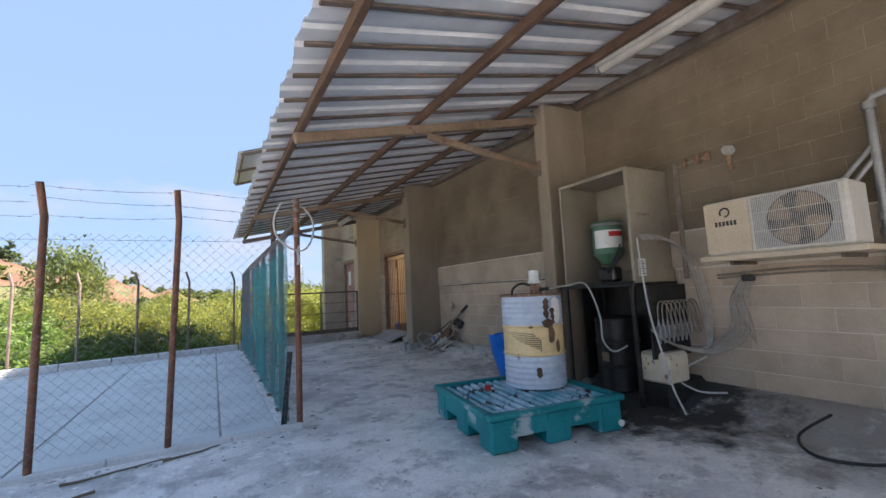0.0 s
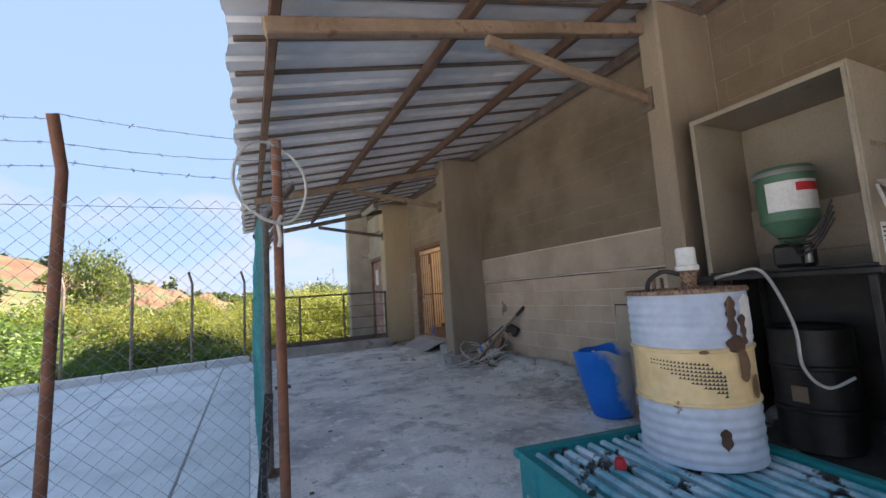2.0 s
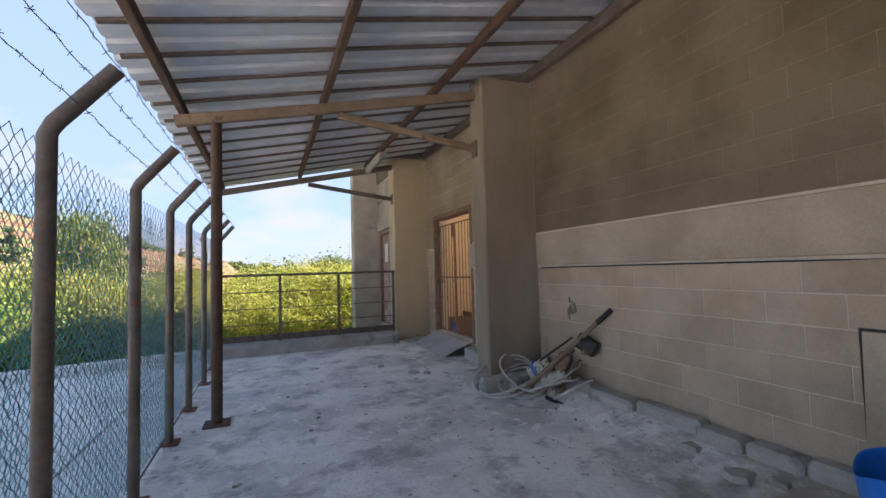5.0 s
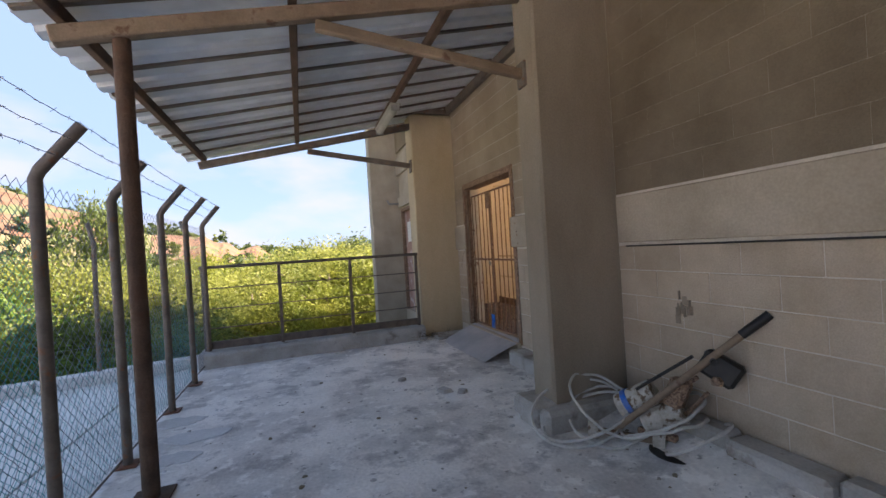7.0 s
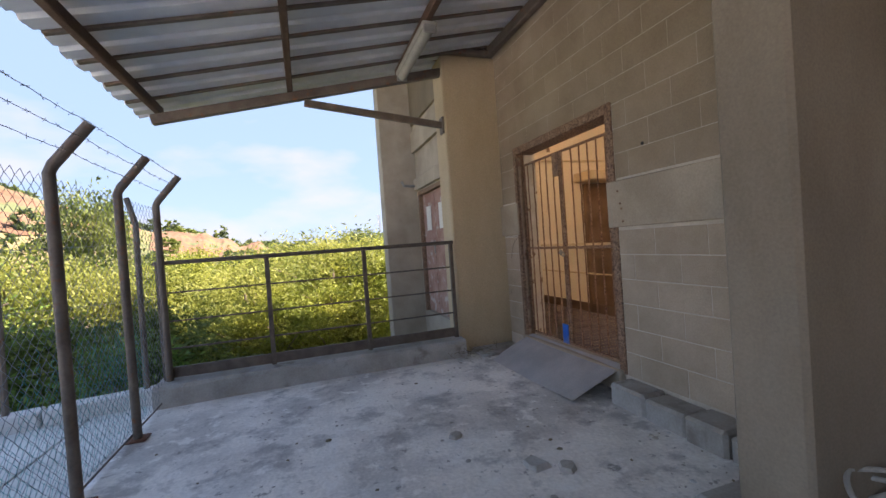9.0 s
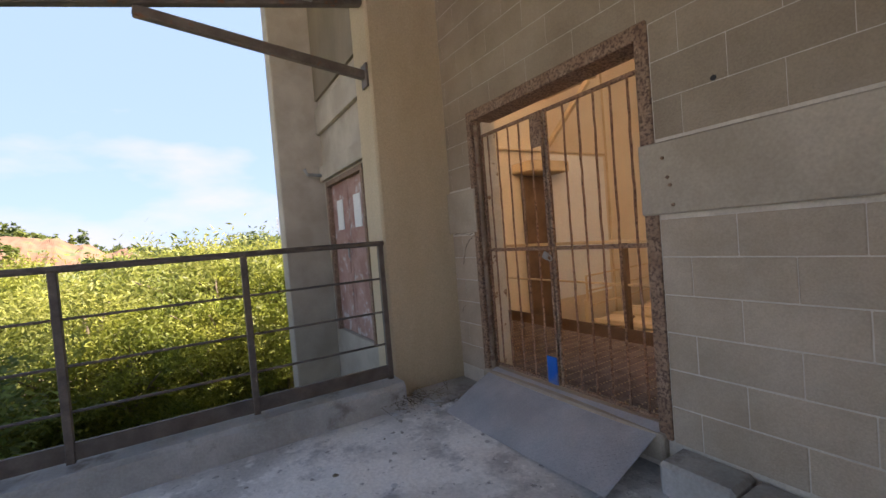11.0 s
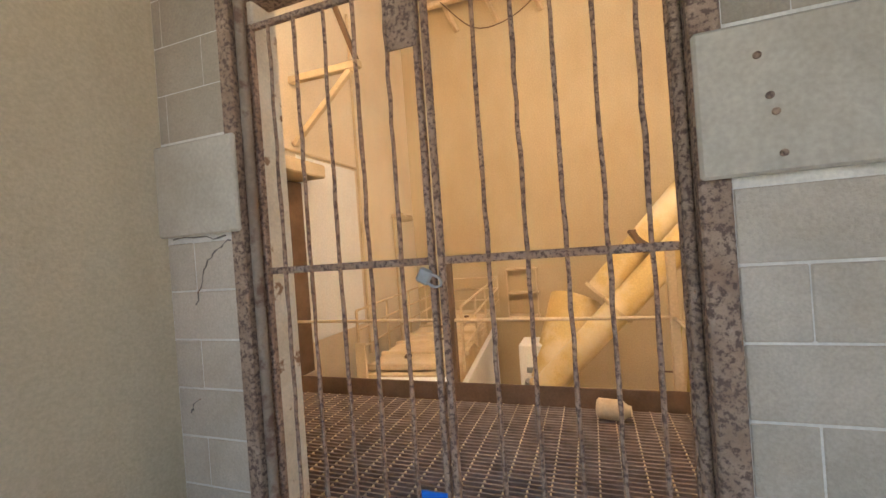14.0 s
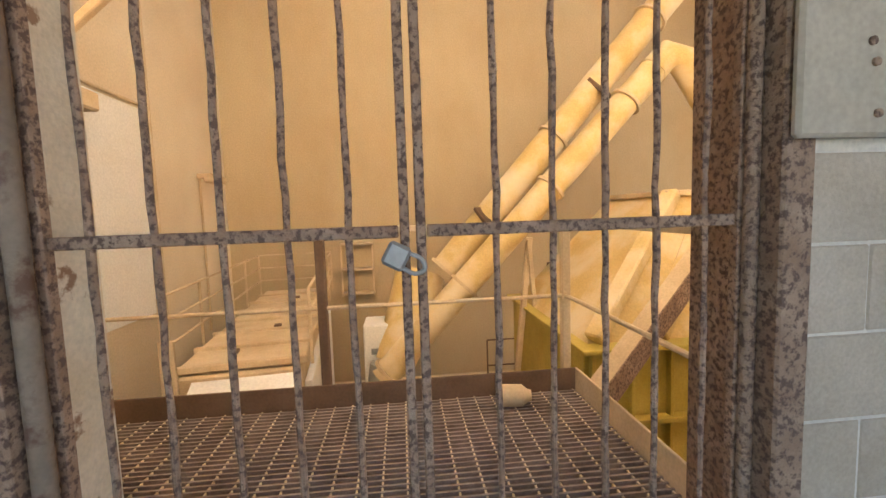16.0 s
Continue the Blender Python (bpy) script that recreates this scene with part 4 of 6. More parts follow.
aug = thing("screw_conveyor", "yellow dusty inclined screw conveyor tube", "conveyor", "inclined conveyors")
A0, A1 = Vector((9.3, 10.2, 0.48)), Vector((9.3, 6.5, 4.68))
part("tube", Shape().tube([A0, A1], 0.20, 24), AUGER, aug, "", True)
for t in (0.0, 0.42, 0.8):
    p = A0.lerp(A1, t)
    d = (A1 - A0).normalized() * 0.02
    part("flange", Shape().tube([p - d, p + d], 0.235, 24), DUSTY, aug, "", True)
aug2 = thing("screw_conveyor", "lower yellow inclined screw conveyor with a bent outlet", "conveyor", "inclined conveyors")
B0, B1 = Vector((8.9, 11.1, -0.85)), Vector((8.9, 7.45, 3.0))
part("tube", Shape().tube([B0, B1], 0.18, 24), AUGER, aug2, "", True)
for t in (0.02, 0.3, 0.62, 0.9):
    p = B0.lerp(B1, t)
    d = (B1 - B0).normalized() * 0.02
    part("flange", Shape().tube([p - d, p + d], 0.215, 24), DUSTY, aug2, "", True)
part("outlet", Shape().tube([B1, B1 + Vector((0, -0.2, 0.2)), B1 + Vector((0, -0.42, 0.15)), B1 + Vector((0, -1.15, -0.95))], 0.19, 20), AUGER, aug2, "bent outlet chute", True)
for t in (0.44, 0.88):
    p = B0.lerp(B1, t) + Vector((0.1, 0.1, 0.18))
    part("strut", Shape().beam(p, p + Vector((0.2, 0.16, 0.28)), 0.14, 0.05), BROWN, aug2, "dark clamp")
duct = thing("dust_duct", "wide dark mouthed duct cone near the pit wall", "duct")
part("cone", Shape().tube([(9.6, 10.55, 0.35), (9.3, 10.75, -0.3), (9.1, 10.95, -0.75)], [0.36, 0.34, 0.27], 24), AUGER, duct, "", True)
part("pipe", Shape().tube([(9.0, 11.05, -0.7), (8.9, 11.25, -2.0)], 0.22, 20), STEEL, duct, "dark pipe", True)

hop = thing("hopper", "large yellow painted steel hopper with sloping ridged hood", "hopper")
part("body", Shape().box(7.0, 9.3, 6.3, 9.25, -2.1, 0.02, 0.01), HOPPER, hop)
part("top_flange", Shape().box(6.86, 9.4, 6.2, 9.32, 0.02, 0.06, 0.006), HOPPER, hop)
for i in range(6):
    part("rib", Shape().box(6.93, 7.0, 9.18 - 0.36 * i, 9.21 - 0.36 * i, -2.1, 0.02, 0.003), HOPPER, hop)
for i in range(9):
    part("bolt", Shape().tube([(6.985, 8.98, -0.1 - 0.14 * i), (6.994, 8.98, -0.1 - 0.14 * i)], 0.014, 8), BROWN, hop)
for z in (-1.4, -0.65):
    part("stiffener", Shape().box(6.90, 7.0, 6.3, 9.25, z, z + 0.05, 0.004), HOPPER, hop)
for i in range(4):
    part("step_ledge", Shape().box(6.72, 6.99, 7.5, 8.1, -0.3 - 0.2 * i, -0.26 - 0.2 * i, 0.004), HOPPER, hop)
sh = Shape()
sh.add([(7.05, 9.2, 0.06), (7.05, 6.4, 0.06), (9.2, 6.4, 0.06), (9.2, 9.2, 0.06), (7.75, 8.0, 1.35), (7.75, 6.6, 1.35), (9.0, 6.6, 1.35), (9.0, 8.0, 1.35)],
       [(0, 1, 5, 4), (3, 7, 6, 2), (0, 4, 7, 3), (1, 2, 6, 5), (4, 5, 6, 7), (0, 3, 2, 1)])
part("hood", sh, AUGER, hop, "sloping yellow hood")
for f0, f1 in (((7.03, 9.15, 0.10), (7.73, 7.96, 1.38)), ((7.03, 8.55, 0.10), (7.73, 7.5, 1.38)), ((7.03, 7.9, 0.10), (7.73, 7.1, 1.38))):
    part("ridge", Shape().beam(f0, f1, 0.16, 0.14), AUGER, hop, "raised ridge")
part("top_edge", Shape().box(7.68, 9.05, 6.55, 8.05, 1.35, 1.41, 0.008), DUSTY, hop, "dust covered top edge")
chan = thing("steel_channel", "dusty slanting steel channel beside the hopper", "beam")
part("channel", Shape().beam((6.15, 9.56, 0.02), (6.85, 7.95, 1.30), 0.16, 0.09), DUSTY, chan)
part("flange", Shape().beam((6.07, 9.53, 0.0), (6.77, 7.92, 1.28), 0.012, 0.16), RUST, chan)
for nm, p, q, w in (("steel_prop", (8.6, 9.22, 0.92), (8.6, 9.55, -2.1), 0.07), ("steel_prop", (8.55, 9.25, 0.9), (8.55, 9.0, -2.1), 0.05)):
    single(nm, Shape().beam(p, q, w, w), DUSTY, "thin dusty steel prop leaning in the pit", "prop", "pit props")
sh = Shape()
for z in (-1.95, -1.4, -0.95):
    sh.tube([(10.5, 9.4, z), (10.5, 8.2, z)], 0.014, 6)
for yy in (9.4, 8.8, 8.2):
    sh.tube([(10.5, yy, -2.1), (10.5, yy, -0.95)], 0.014, 6)
single("pit_rail", sh, BROWN, "low brown guard rail in the pit", "railing")

# left hall wall: panel, door, conduits, brackets
pan = Shape().box(8.02, 9.55, HY1 - 0.02, HY1 - 0.002, 0.05, 2.72, 0.004)
single("wall_panel", pan, HALLWHITE, "large whitewashed panel on the hall wall", "panel")
dd = thing("hall_door", "dark brown narrow door on the pale hall wall", "door")
part("leaf", Shape().box(7.28, 7.96, HY1 - 0.12, HY1 - 0.025, -0.3, 2.3, 0.008), BROWN, dd)
part("head", Shape().box(7.1, 8.0, HY1 - 0.5, HY1 - 0.02, 2.32, 2.5, 0.02), DUSTY, dd)
sh = Shape()
sh.tube([(9.62, HY1 - 0.04, -0.5), (9.62, HY1 - 0.04, 5.5)], 0.022, 8)
sh.tube([(10.9, HY1 - 0.04, -0.6), (10.9, HY1 - 0.04, 1.95)], 0.02, 8)
sh.tube([(6.2, HY1 - 0.04, 2.76), (9.62, HY1 - 0.04, 2.76)], 0.02, 8)
single("wall_conduit", sh, DUSTY, "thin dusty conduits along the hall wall", "pipe", smooth=True)
lampw = thing("wall_lamp", "dusty bulkhead lamp on the hall wall", "lamp")
part("arm", Shape().box(10.84, 10.96, HY1 - 0.25, HY1 - 0.02, 1.95, 2.03, 0.01), DUSTY, lampw)
part("shade", Shape().box(10.7, 11.1, HY1 - 0.4, HY1 - 0.18, 1.86, 1.98, 0.03), DUSTY, lampw)
br = thing("wall_bracket", "triangular steel bracket high on the hall wall", "bracket")
part("arm", Shape().beam((8.0, HY1 - 0.02, 3.75), (8.0, 12.95, 3.75), 0.1, 0.1), DUSTY, br)
part("strut", Shape().beam((8.0, HY1 - 0.02, 2.85), (8.0, 13.1, 3.70), 0.08, 0.08), DUSTY, br)
part("hanger", Shape().beam((8.0, 13.0, 3.8), (7.0, 13.1, 5.2), 0.06, 0.06), BROWN, br)
hk = single("wall_hook", Shape().tube(spline([(6.3, HY1 - 0.02, 2.95), (6.3, HY1 - 0.3, 2.95), (6.3, HY1 - 0.42, 2.9), (6.3, HY1 - 0.42, 2.84)]), 0.03, 8), RUST, "rusty hooked pipe stub on the hall wall", "pipe", smooth=True)
sh = Shape()
for z, yy0, yy1 in ((6.7, 9.5, 14.0), (6.45, 9.8, 14.0)):
    sh.beam((11.6, yy0, z), (11.6, yy1, z), 0.12, 0.12)
for i in range(5):
    yy = 10.0 + 0.9 * i
    sh.beam((11.95, yy, 5.95), (11.6, yy + 0.25, 6.6), 0.09, 0.09)
single("pipe_rack", sh, DUSTY, "dusty steel pipe rack high on the hall wall", "rack")
sh = Shape()
sh.tube(spline([(11.5, 12.9, 6.4), (11.5, 12.2, 5.7), (11.5, 11.4, 5.75), (11.5, 10.6, 6.3)]), 0.012, 6)
single("hanging_cable", sh, BROWN, "thin cable sagging from the pipe rack", "cable")
wf = thing("hall_window", "small dark window opening with wooden frame", "window")
for a in (Shape().box(11.96, 12.02, 6.98, 7.03, -0.88, 0.16, 0.004), Shape().box(11.96, 12.02, 7.74, 7.79, -0.88, 0.16, 0.004),
          Shape().box(11.96, 12.02, 7.03, 7.74, 0.11, 0.16, 0.004), Shape().box(11.96, 12.02, 7.03, 7.74, -0.88, -0.83, 0.004)):
    part("frame", a, BROWN, wf)

# ---- beyond the railing ----
ad = tagged(new("door_2"), "faded red brown double door with small panes", "door", "", "structure")
for a, c in ((14.24, 15.04), (15.06, 15.86)):
    lf = part("leaf", Shape().box(4.52, 4.56, a, c, -0.08, 2.4, 0.006), DOORR, ad, "faded peeling red brown leaf")
    for z0, z1 in ((0.1, 0.75), (0.9, 1.45)):
        part("panel", Shape().box(4.505, 4.52, a + 0.1, c - 0.1, z0, z1, 0.006), DOORR, lf)
    part("pane", Shape().box(4.508, 4.52, a + 0.25, c - 0.25, 1.62, 2.12, 0.01), HALLWHITE, lf, "dusty small pane")
for a in (Shape().box(4.44, 4.54, 14.16, 14.24, -0.1, 2.48, 0.006), Shape().box(4.44, 4.54, 15.86, 15.94, -0.1, 2.48, 0.006), Shape().box(4.44, 4.54, 14.24, 15.86, 2.4, 2.48, 0.006)):
    part("door_frame", a, RUST, ad, "grey rusty frame")
part("handle", Shape().tube([(4.48, 15.1, 1.15), (4.48, 15.1, 1.4)], 0.015, 8), STEEL, ad)
wb = Shape()
wb.tube([(4.40, 16.0, 2.62), (4.15, 15.95, 2.62), (4.1, 15.95, 2.72)], 0.03, 8)
single("pipe_stub", wb, STEEL, "grey pipe stub with a tap on the wall", "pipe")

# ---- ramp ----
rp = Shape()
a, c, d, e = Vector((3.90, 11.40, 0.012)), Vector((3.93, 9.99, 0.03)), Vector((4.46, 9.99, 0.225)), Vector((4.46, 11.47, 0.215))
rows = []
for i in range(9):
    for j in range(17):
        u, w = i / 8, j / 16
        p = a.lerp(e, u).lerp(c.lerp(d, u), w)
        p.z += 0.015 * math.sin(math.pi * u) * (1 - w) - 0.01 * math.sin(math.pi * w)
        rows.append(p)
for dz in (0, -0.006):
    rp.add([p + Vector((0, 0, dz)) for p in rows], [(i * 17 + j, i * 17 + j + 1, (i + 1) * 17 + j + 1, (i + 1) * 17 + j) for i in range(8) for j in range(16)])
ramp = thing("ramp_plate", "bent grey checker plate ramp in front of the gate", "ramp")
part("plate", rp, PLATE, ramp, "", True)
rp = Shape()
for i in range(26):
    for j in range(60):
        u, w = (i + 0.5) / 26, (j + 0.5) / 60
        p = a.lerp(e, u).lerp(c.lerp(d, u), w)
        p.z += 0.015 * math.sin(math.pi * u) * (1 - w) - 0.01 * math.sin(math.pi * w) + 0.0005
        s = 0.008 if (i + j) % 2 else -0.008
        rp.add([p + Vector((-0.008, -s, 0)), p + Vector((0.003, 0.003, 0.0015)), p + Vector((0.008, s, 0)), p + Vector((-0.003, -0.003, 0.0015))], [(0, 3, 2, 1)])
tagged(part("tread_pattern", rp, PLATE, ramp), kind="stuff")

# ---- spill pallet and drum ----
pal = thing("spill_pallet", "turquoise plastic spill pallet with scuffed slatted deck", "pallet", at=(1.80, 2.66, 0.0), turn=-8.5)
L, W, H = 1.27, 1.22, 0.30
for x0, x1, y0, y1, nm in ((0.02, L - 0.02, 0.02, 0.075, "side_wall"), (0.02, L - 0.02, W - 0.075, W - 0.02, "side_wall"), (0.02, 0.075, 0.075, W - 0.075, "end_wall"), (L - 0.075, L - 0.02, 0.075, W - 0.075, "end_wall")):
    part(nm, Shape().box(x0, x1, y0, y1, 0.10, H - 0.03, 0.012), TEALP, pal)
for i in range(3):
    for j in range(3):
        if (i, j) == (1, 1):
            continue
        x0, y0 = (0.0, L / 2 - 0.14, L - 0.26)[i], (0.0, W / 2 - 0.13, W - 0.24)[j]
        part("foot", Shape().box(x0 + 0.008, x0 + 0.25, y0 + 0.008, y0 + 0.232, 0.0, H - 0.04, 0.022), TEALP, pal)
rim = Shape()
for x0, x1, y0, y1 in ((-0.015, L + 0.015, -0.015, 0.06), (-0.015, L + 0.015, W - 0.06, W + 0.015), (-0.015, 0.06, 0.06, W - 0.06), (L - 0.06, L + 0.015, 0.06, W - 0.06)):
    rim.box(x0, x1, y0, y1, H - 0.05, H, 0.012)
part("rim", rim, TEALP, pal, "turquoise rim with pale scuffs")
part("sump", Shape().box(0.06, L - 0.06, 0.06, W - 0.06, 0.11, 0.15), BLACK, pal, "oily black sump")
for i in range(13):
    xx = 0.085 + i * (L - 0.17) / 12.4
    part("slat", Shape().box(xx, xx + 0.046, 0.062, W - 0.062, H - 0.085, H - 0.018, 0.014), SLATM, pal, "scuffed oily slat")
part("drain_plug", Shape().tube([(L - 0.05, -0.002, 0.07), (L - 0.05, -0.02, 0.07)], 0.028, 14), LABELW, pal, "white drain plug")

DC = (2.80, 3.27)
drum = thing("oil_drum", "pale blue and yellow ribbed steel drum with rust marks", "drum", at=(DC[0], DC[1], 0.292))
R = 0.292


def ribbed(z0, z1, waves, amp):
    nn = waves * 8
    return [(R + amp * (0.5 - 0.5 * math.cos(2 * math.pi * waves * i / nn)), z0 + (z1 - z0) * i / nn) for i in range(nn + 1)]


part("lower_shell", Shape().lathe([(R - 0.006, 0), (R + 0.006, 0.006), (R + 0.004, 0.022)] + ribbed(0.03, 0.29, 5, 0.006) + [(R, 0.3)], n=48), DRUMB, drum, "pale blue shell", True)
part("middle_band", Shape().lathe([(R, 0.3), (R + 0.011, 0.307), (R + 0.011, 0.318), (R, 0.325), (R, 0.565), (R + 0.011, 0.572), (R + 0.011, 0.583), (R, 0.59)], n=48), DRUMY, drum, "cream yellow band", True)
part("upper_shell", Shape().lathe([(R, 0.59)] + ribbed(0.60, 0.84, 5, 0.006) + [(R, 0.862)], n=48), DRUMB, drum, "pale blue shell", True)
part("top_rim", Shape().lathe([(R - 0.02, 0.86), (R + 0.012, 0.862), (R + 0.014, 0.875), (R + 0.004, 0.886), (R - 0.012, 0.884), (R - 0.014, 0.87), (0.02, 0.868), (0, 0.868)], n=48), RUST, drum, "rusty top rim and lid", True)
# dotted wedge print on the band
dots = Shape()
th0 = math.radians(176)
for i in range(20):
    for j in range(9):
        u, w = i / 19, j / 8
        if w > 0.15 + 0.85 * u or (u > 0.8 and w < (u - 0.8) * 1.6):
            continue
        th = th0 + u * 1.15
        z = 0.53 - 0.02 * u - w * 0.15
        s = 0.006 + 0.005 * u
        c0 = Vector((math.cos(th), math.sin(th), 0)) * (R + 0.0012)
        tt = Vector((-math.sin(th), math.cos(th), 0))
        c0.z = z
        dots.add([c0 - tt * s - Vector((0, 0, s * .7)), c0 + tt * s - Vector((0, 0, s * .7)), c0 + tt * s * 0.4 + Vector((0, 0, s * .8))], [(0, 1, 2)])
part("dotted_print", dots, INK, drum, "dark dotted wedge print")


def drum_mark(name, a0, a1, z0, z1, ragged, material, seed, lift=0.0022, label=""):
    """A ragged patch bent round the drum, from angle a0 to a1 in degrees."""
    sh, nn = Shape(), 22
    rows = []
    for i in range(nn + 1):
        w = i / nn
        z = z0 + (z1 - z0) * w
        mid = 0.5 * (a0 + a1) + 3.0 * noise.noise((seed, 9 * z, 1))
        half = 0.5 * (a1 - a0) * max(0.04, math.sin(math.pi * min(1, max(0, w))) ** 0.5 + ragged * noise.noise((seed, 24 * z, 4)))
        for k in range(5):
            t = math.radians(mid + half * (k / 2 - 1))
            r = R + 0.0065 + lift
            rows.append((r * math.cos(t), r * math.sin(t), z))
    sh.add(rows, [(i * 5 + k, i * 5 + k + 1, (i + 1) * 5 + k + 1, (i + 1) * 5 + k) for i in range(nn) for k in range(4)])
    return part(name, sh, material, drum, label, True)


drum_mark("bare_patch", 266, 292, 0.60, 0.85, 0.3, LABELW, 2, 0.001, "scraped pale patch")
drum_mark("rust_streak", 250, 262, 0.64, 0.845, 0.9, RUSTWOOD, 5, 0.002, "dark rust streak")
drum_mark("rust_streak", 264, 274, 0.60, 0.75, 0.9, RUSTWOOD, 8, 0.002, "dark rust streak")
drum_mark("rust_streak", 246, 270, 0.565, 0.655, 0.8, RUSTWOOD, 11, 0.0055, "dark rust streak")
drum_mark("rust_streak", 256, 270, 0.42, 0.58, 0.6, BROWN, 14, 0.0055, "brown rust run")
drum_mark("rust_streak", 272, 282, 0.33, 0.45, 0.7, BROWN, 17, 0.0055, "brown rust run")
drum_mark("rust_streak", 232, 241, 0.10, 0.21, 0.9, RUSTWOOD, 20, 0.002, "dark rust streak")
drum_mark("rust_streak", 222, 230, 0.565, 0.585, 0.5, BROWN, 23, 0.0055, "small rust mark")
pump = thing("drum_pump", "white capped pneumatic pump standing on the drum", "pump", at=(DC[0] + 0.06, DC[1] + 0.0, 1.16))
part("stem", Shape().lathe([(0.055, 0.0), (0.055, 0.02), (0.042, 0.03), (0.046, 0.11), (0.055, 0.115), (0.055, 0.125), (0.04, 0.13)], n=20), RUST, pump, "rusty pump body", True)
part("collar", Shape().lathe([(0.058, 0.118), (0.062, 0.128), (0.062, 0.142), (0.055, 0.15)], n=24), LABELW, pump, "", True)
part("cap", Shape().lathe([(0.052, 0.15), (0.052, 0.24), (0.046, 0.25), (0, 0.252)], n=24), LABELW, pump, "stained white cap", True)
part("hose", Shape().tube(spline([(-0.03, 0.03, 0.1), (-0.12, 0.07, 0.12), (-0.19, 0.11, 0.07), (-0.2, 0.12, 0.0)]), 0.013, 8), BLACK, pump, "black suction hose", True)
part("outlet", Shape().tube([(0.04, -0.02, 0.05), (0.14, -0.05, 0.06)], 0.016, 8), BLACK, pump)
part("hose", Shape().tube(spline([(0.14, -0.05, 0.06), (0.5, 0.05, 0.08), (0.74, 0.0, 0.08), (0.80, -0.1, -0.25), (0.80, -0.12, -0.52), (0.86, -0.2, -0.64), (0.96, -0.3, -0.58)]), 0.010, 8), HOSE, pump, "pale grey hose hanging to the floor", True)
single("red_cap", Shape().lathe([(0.03, 0), (0.03, 0.03), (0.022, 0.05), (0, 0.052)], (2.28, 3.36, 0.289), 16), REDP, "small red plastic cap on the pallet", "cap", smooth=True)

# ---- cut blue tub ----
tub = thing("blue_tub", "cut off bright blue plastic tub with dusty side", "tub", at=(3.64, 4.70, 0.005))
tub.scale = (0.87, 0.87, 0.97)
sh = Shape()
n = 40
prof = [(0.18, 0.0), (0.205, 0.012), (0.232, 0.12), (0.265, 0.30), (0.282, 0.45), (0.288, 0.62)]
rows = []
for k, (r, z) in enumerate(prof + [(0.281, 0.615), (0.262, 0.32), (0.2, 0.03), (0.0, 0.02)]):
    for j in range(n):
        t = 2 * math.pi * j / n
        up = 0.028 * math.sin(2 * t + 0.6) + 0.012 * math.sin(5 * t) if k in (5, 6) else 0
        sq = 1 + 0.03 * math.cos(2 * t)
        rows.append((r * sq * math.cos(t) - 0.10 * (z / 0.62), r * sq * math.sin(t), z + up))
sh.add(rows, [(i * n + j, i * n + (j + 1) % n, (i + 1) * n + (j + 1) % n, (i + 1) * n + j) for i in range(9) for j in range(n)] + [tuple(range(n))[::-1]])
part("body", sh, TUBM, tub, "", True)
single("sponge", Shape().box(-0.05, 0.05, -0.03, 0.03, 0, 0.03, 0.008, pose(3.52, 4.76, 0.56, 70, 20, 30)), DRUMY, "yellow sponge scrap in the tub", "sponge")

# ---- leaning slab, props and hole by the pillar ----
slab = thing("leaning_slab", "cracked plaster board leaning on the block wall", "board")
sh = Shape()
for y0, y1 in ((4.70, 5.26), (4.27, 4.675)):
    sh.box(-0.02, 0.0, y0, y1, 0.0, 0.86, 0.006, pose(4.375, 0, 0.10, 0, 3.0, 0))
part("board", sh, BAND, slab)
sh = Shape()
rr = random.Random(2)
pts = []
for i in range(15):
    z = 0.16 + 0.8 * i / 14
    pts.append((4.352 + 0.052 * (z - 0.1), 4.69 + rr.uniform(-0.018, 0.018), z))
sh.tube(pts, [0.006 + 0.02 * max(0, math.sin(3.0 * i / 14)) * rr.random() for i in range(15)], 6)
part("crack", sh, BLACK, slab, "black crack with oily smear")
# black sheet on the wall draws the shaded gap round the board's edge
sh = Shape()
sh.box(WX - 0.012, WX - 0.002, 4.26, 5.275, 0.14, 0.975, 0.002)
part("shadow_gap", sh, BLACK, slab, "black sheet for the shade behind the board")
prop = thing("pole_frame", "two dusty poles leaning against the pillar", "poles")
part("pole", Shape().tube([(3.96, 4.44, 0.02), (3.84, 4.27, 1.24)], 0.016, 10), TAN, prop, "", True)
part("pole", Shape().tube([(4.28, 4.52, 0.08), (3.94, 4.27, 1.24)], 0.016, 10), TAN, prop, "", True)
part("rung", Shape().beam((3.90, 4.37, 0.52), (4.13, 4.41, 0.53), 0.03, 0.012), STEEL, prop)
st = thing("strap_bracket", "bent galvanized strap and dark bar on the floor", "bracket")
part("strap", Shape().beam((3.70, 4.32, 0.30), (4.05, 3.95, 0.12), 0.045, 0.012), STEEL, st)
part("strap", Shape().beam((3.92, 4.40, 0.62), (4.15, 4.12, 0.50), 0.045, 0.012), STEEL, st)
part("ring", Shape().tube(spline([(3.70, 4.33, 0.31), (3.78, 4.40, 0.42), (3.95, 4.36, 0.47), (4.02, 4.2, 0.36)]), 0.006, 6), STEEL, st)
part("bar", Shape().tube([(3.42, 3.96, 0.04), (3.62, 3.80, 0.52)], 0.022, 8), BLACK, st, "dark bar", True)

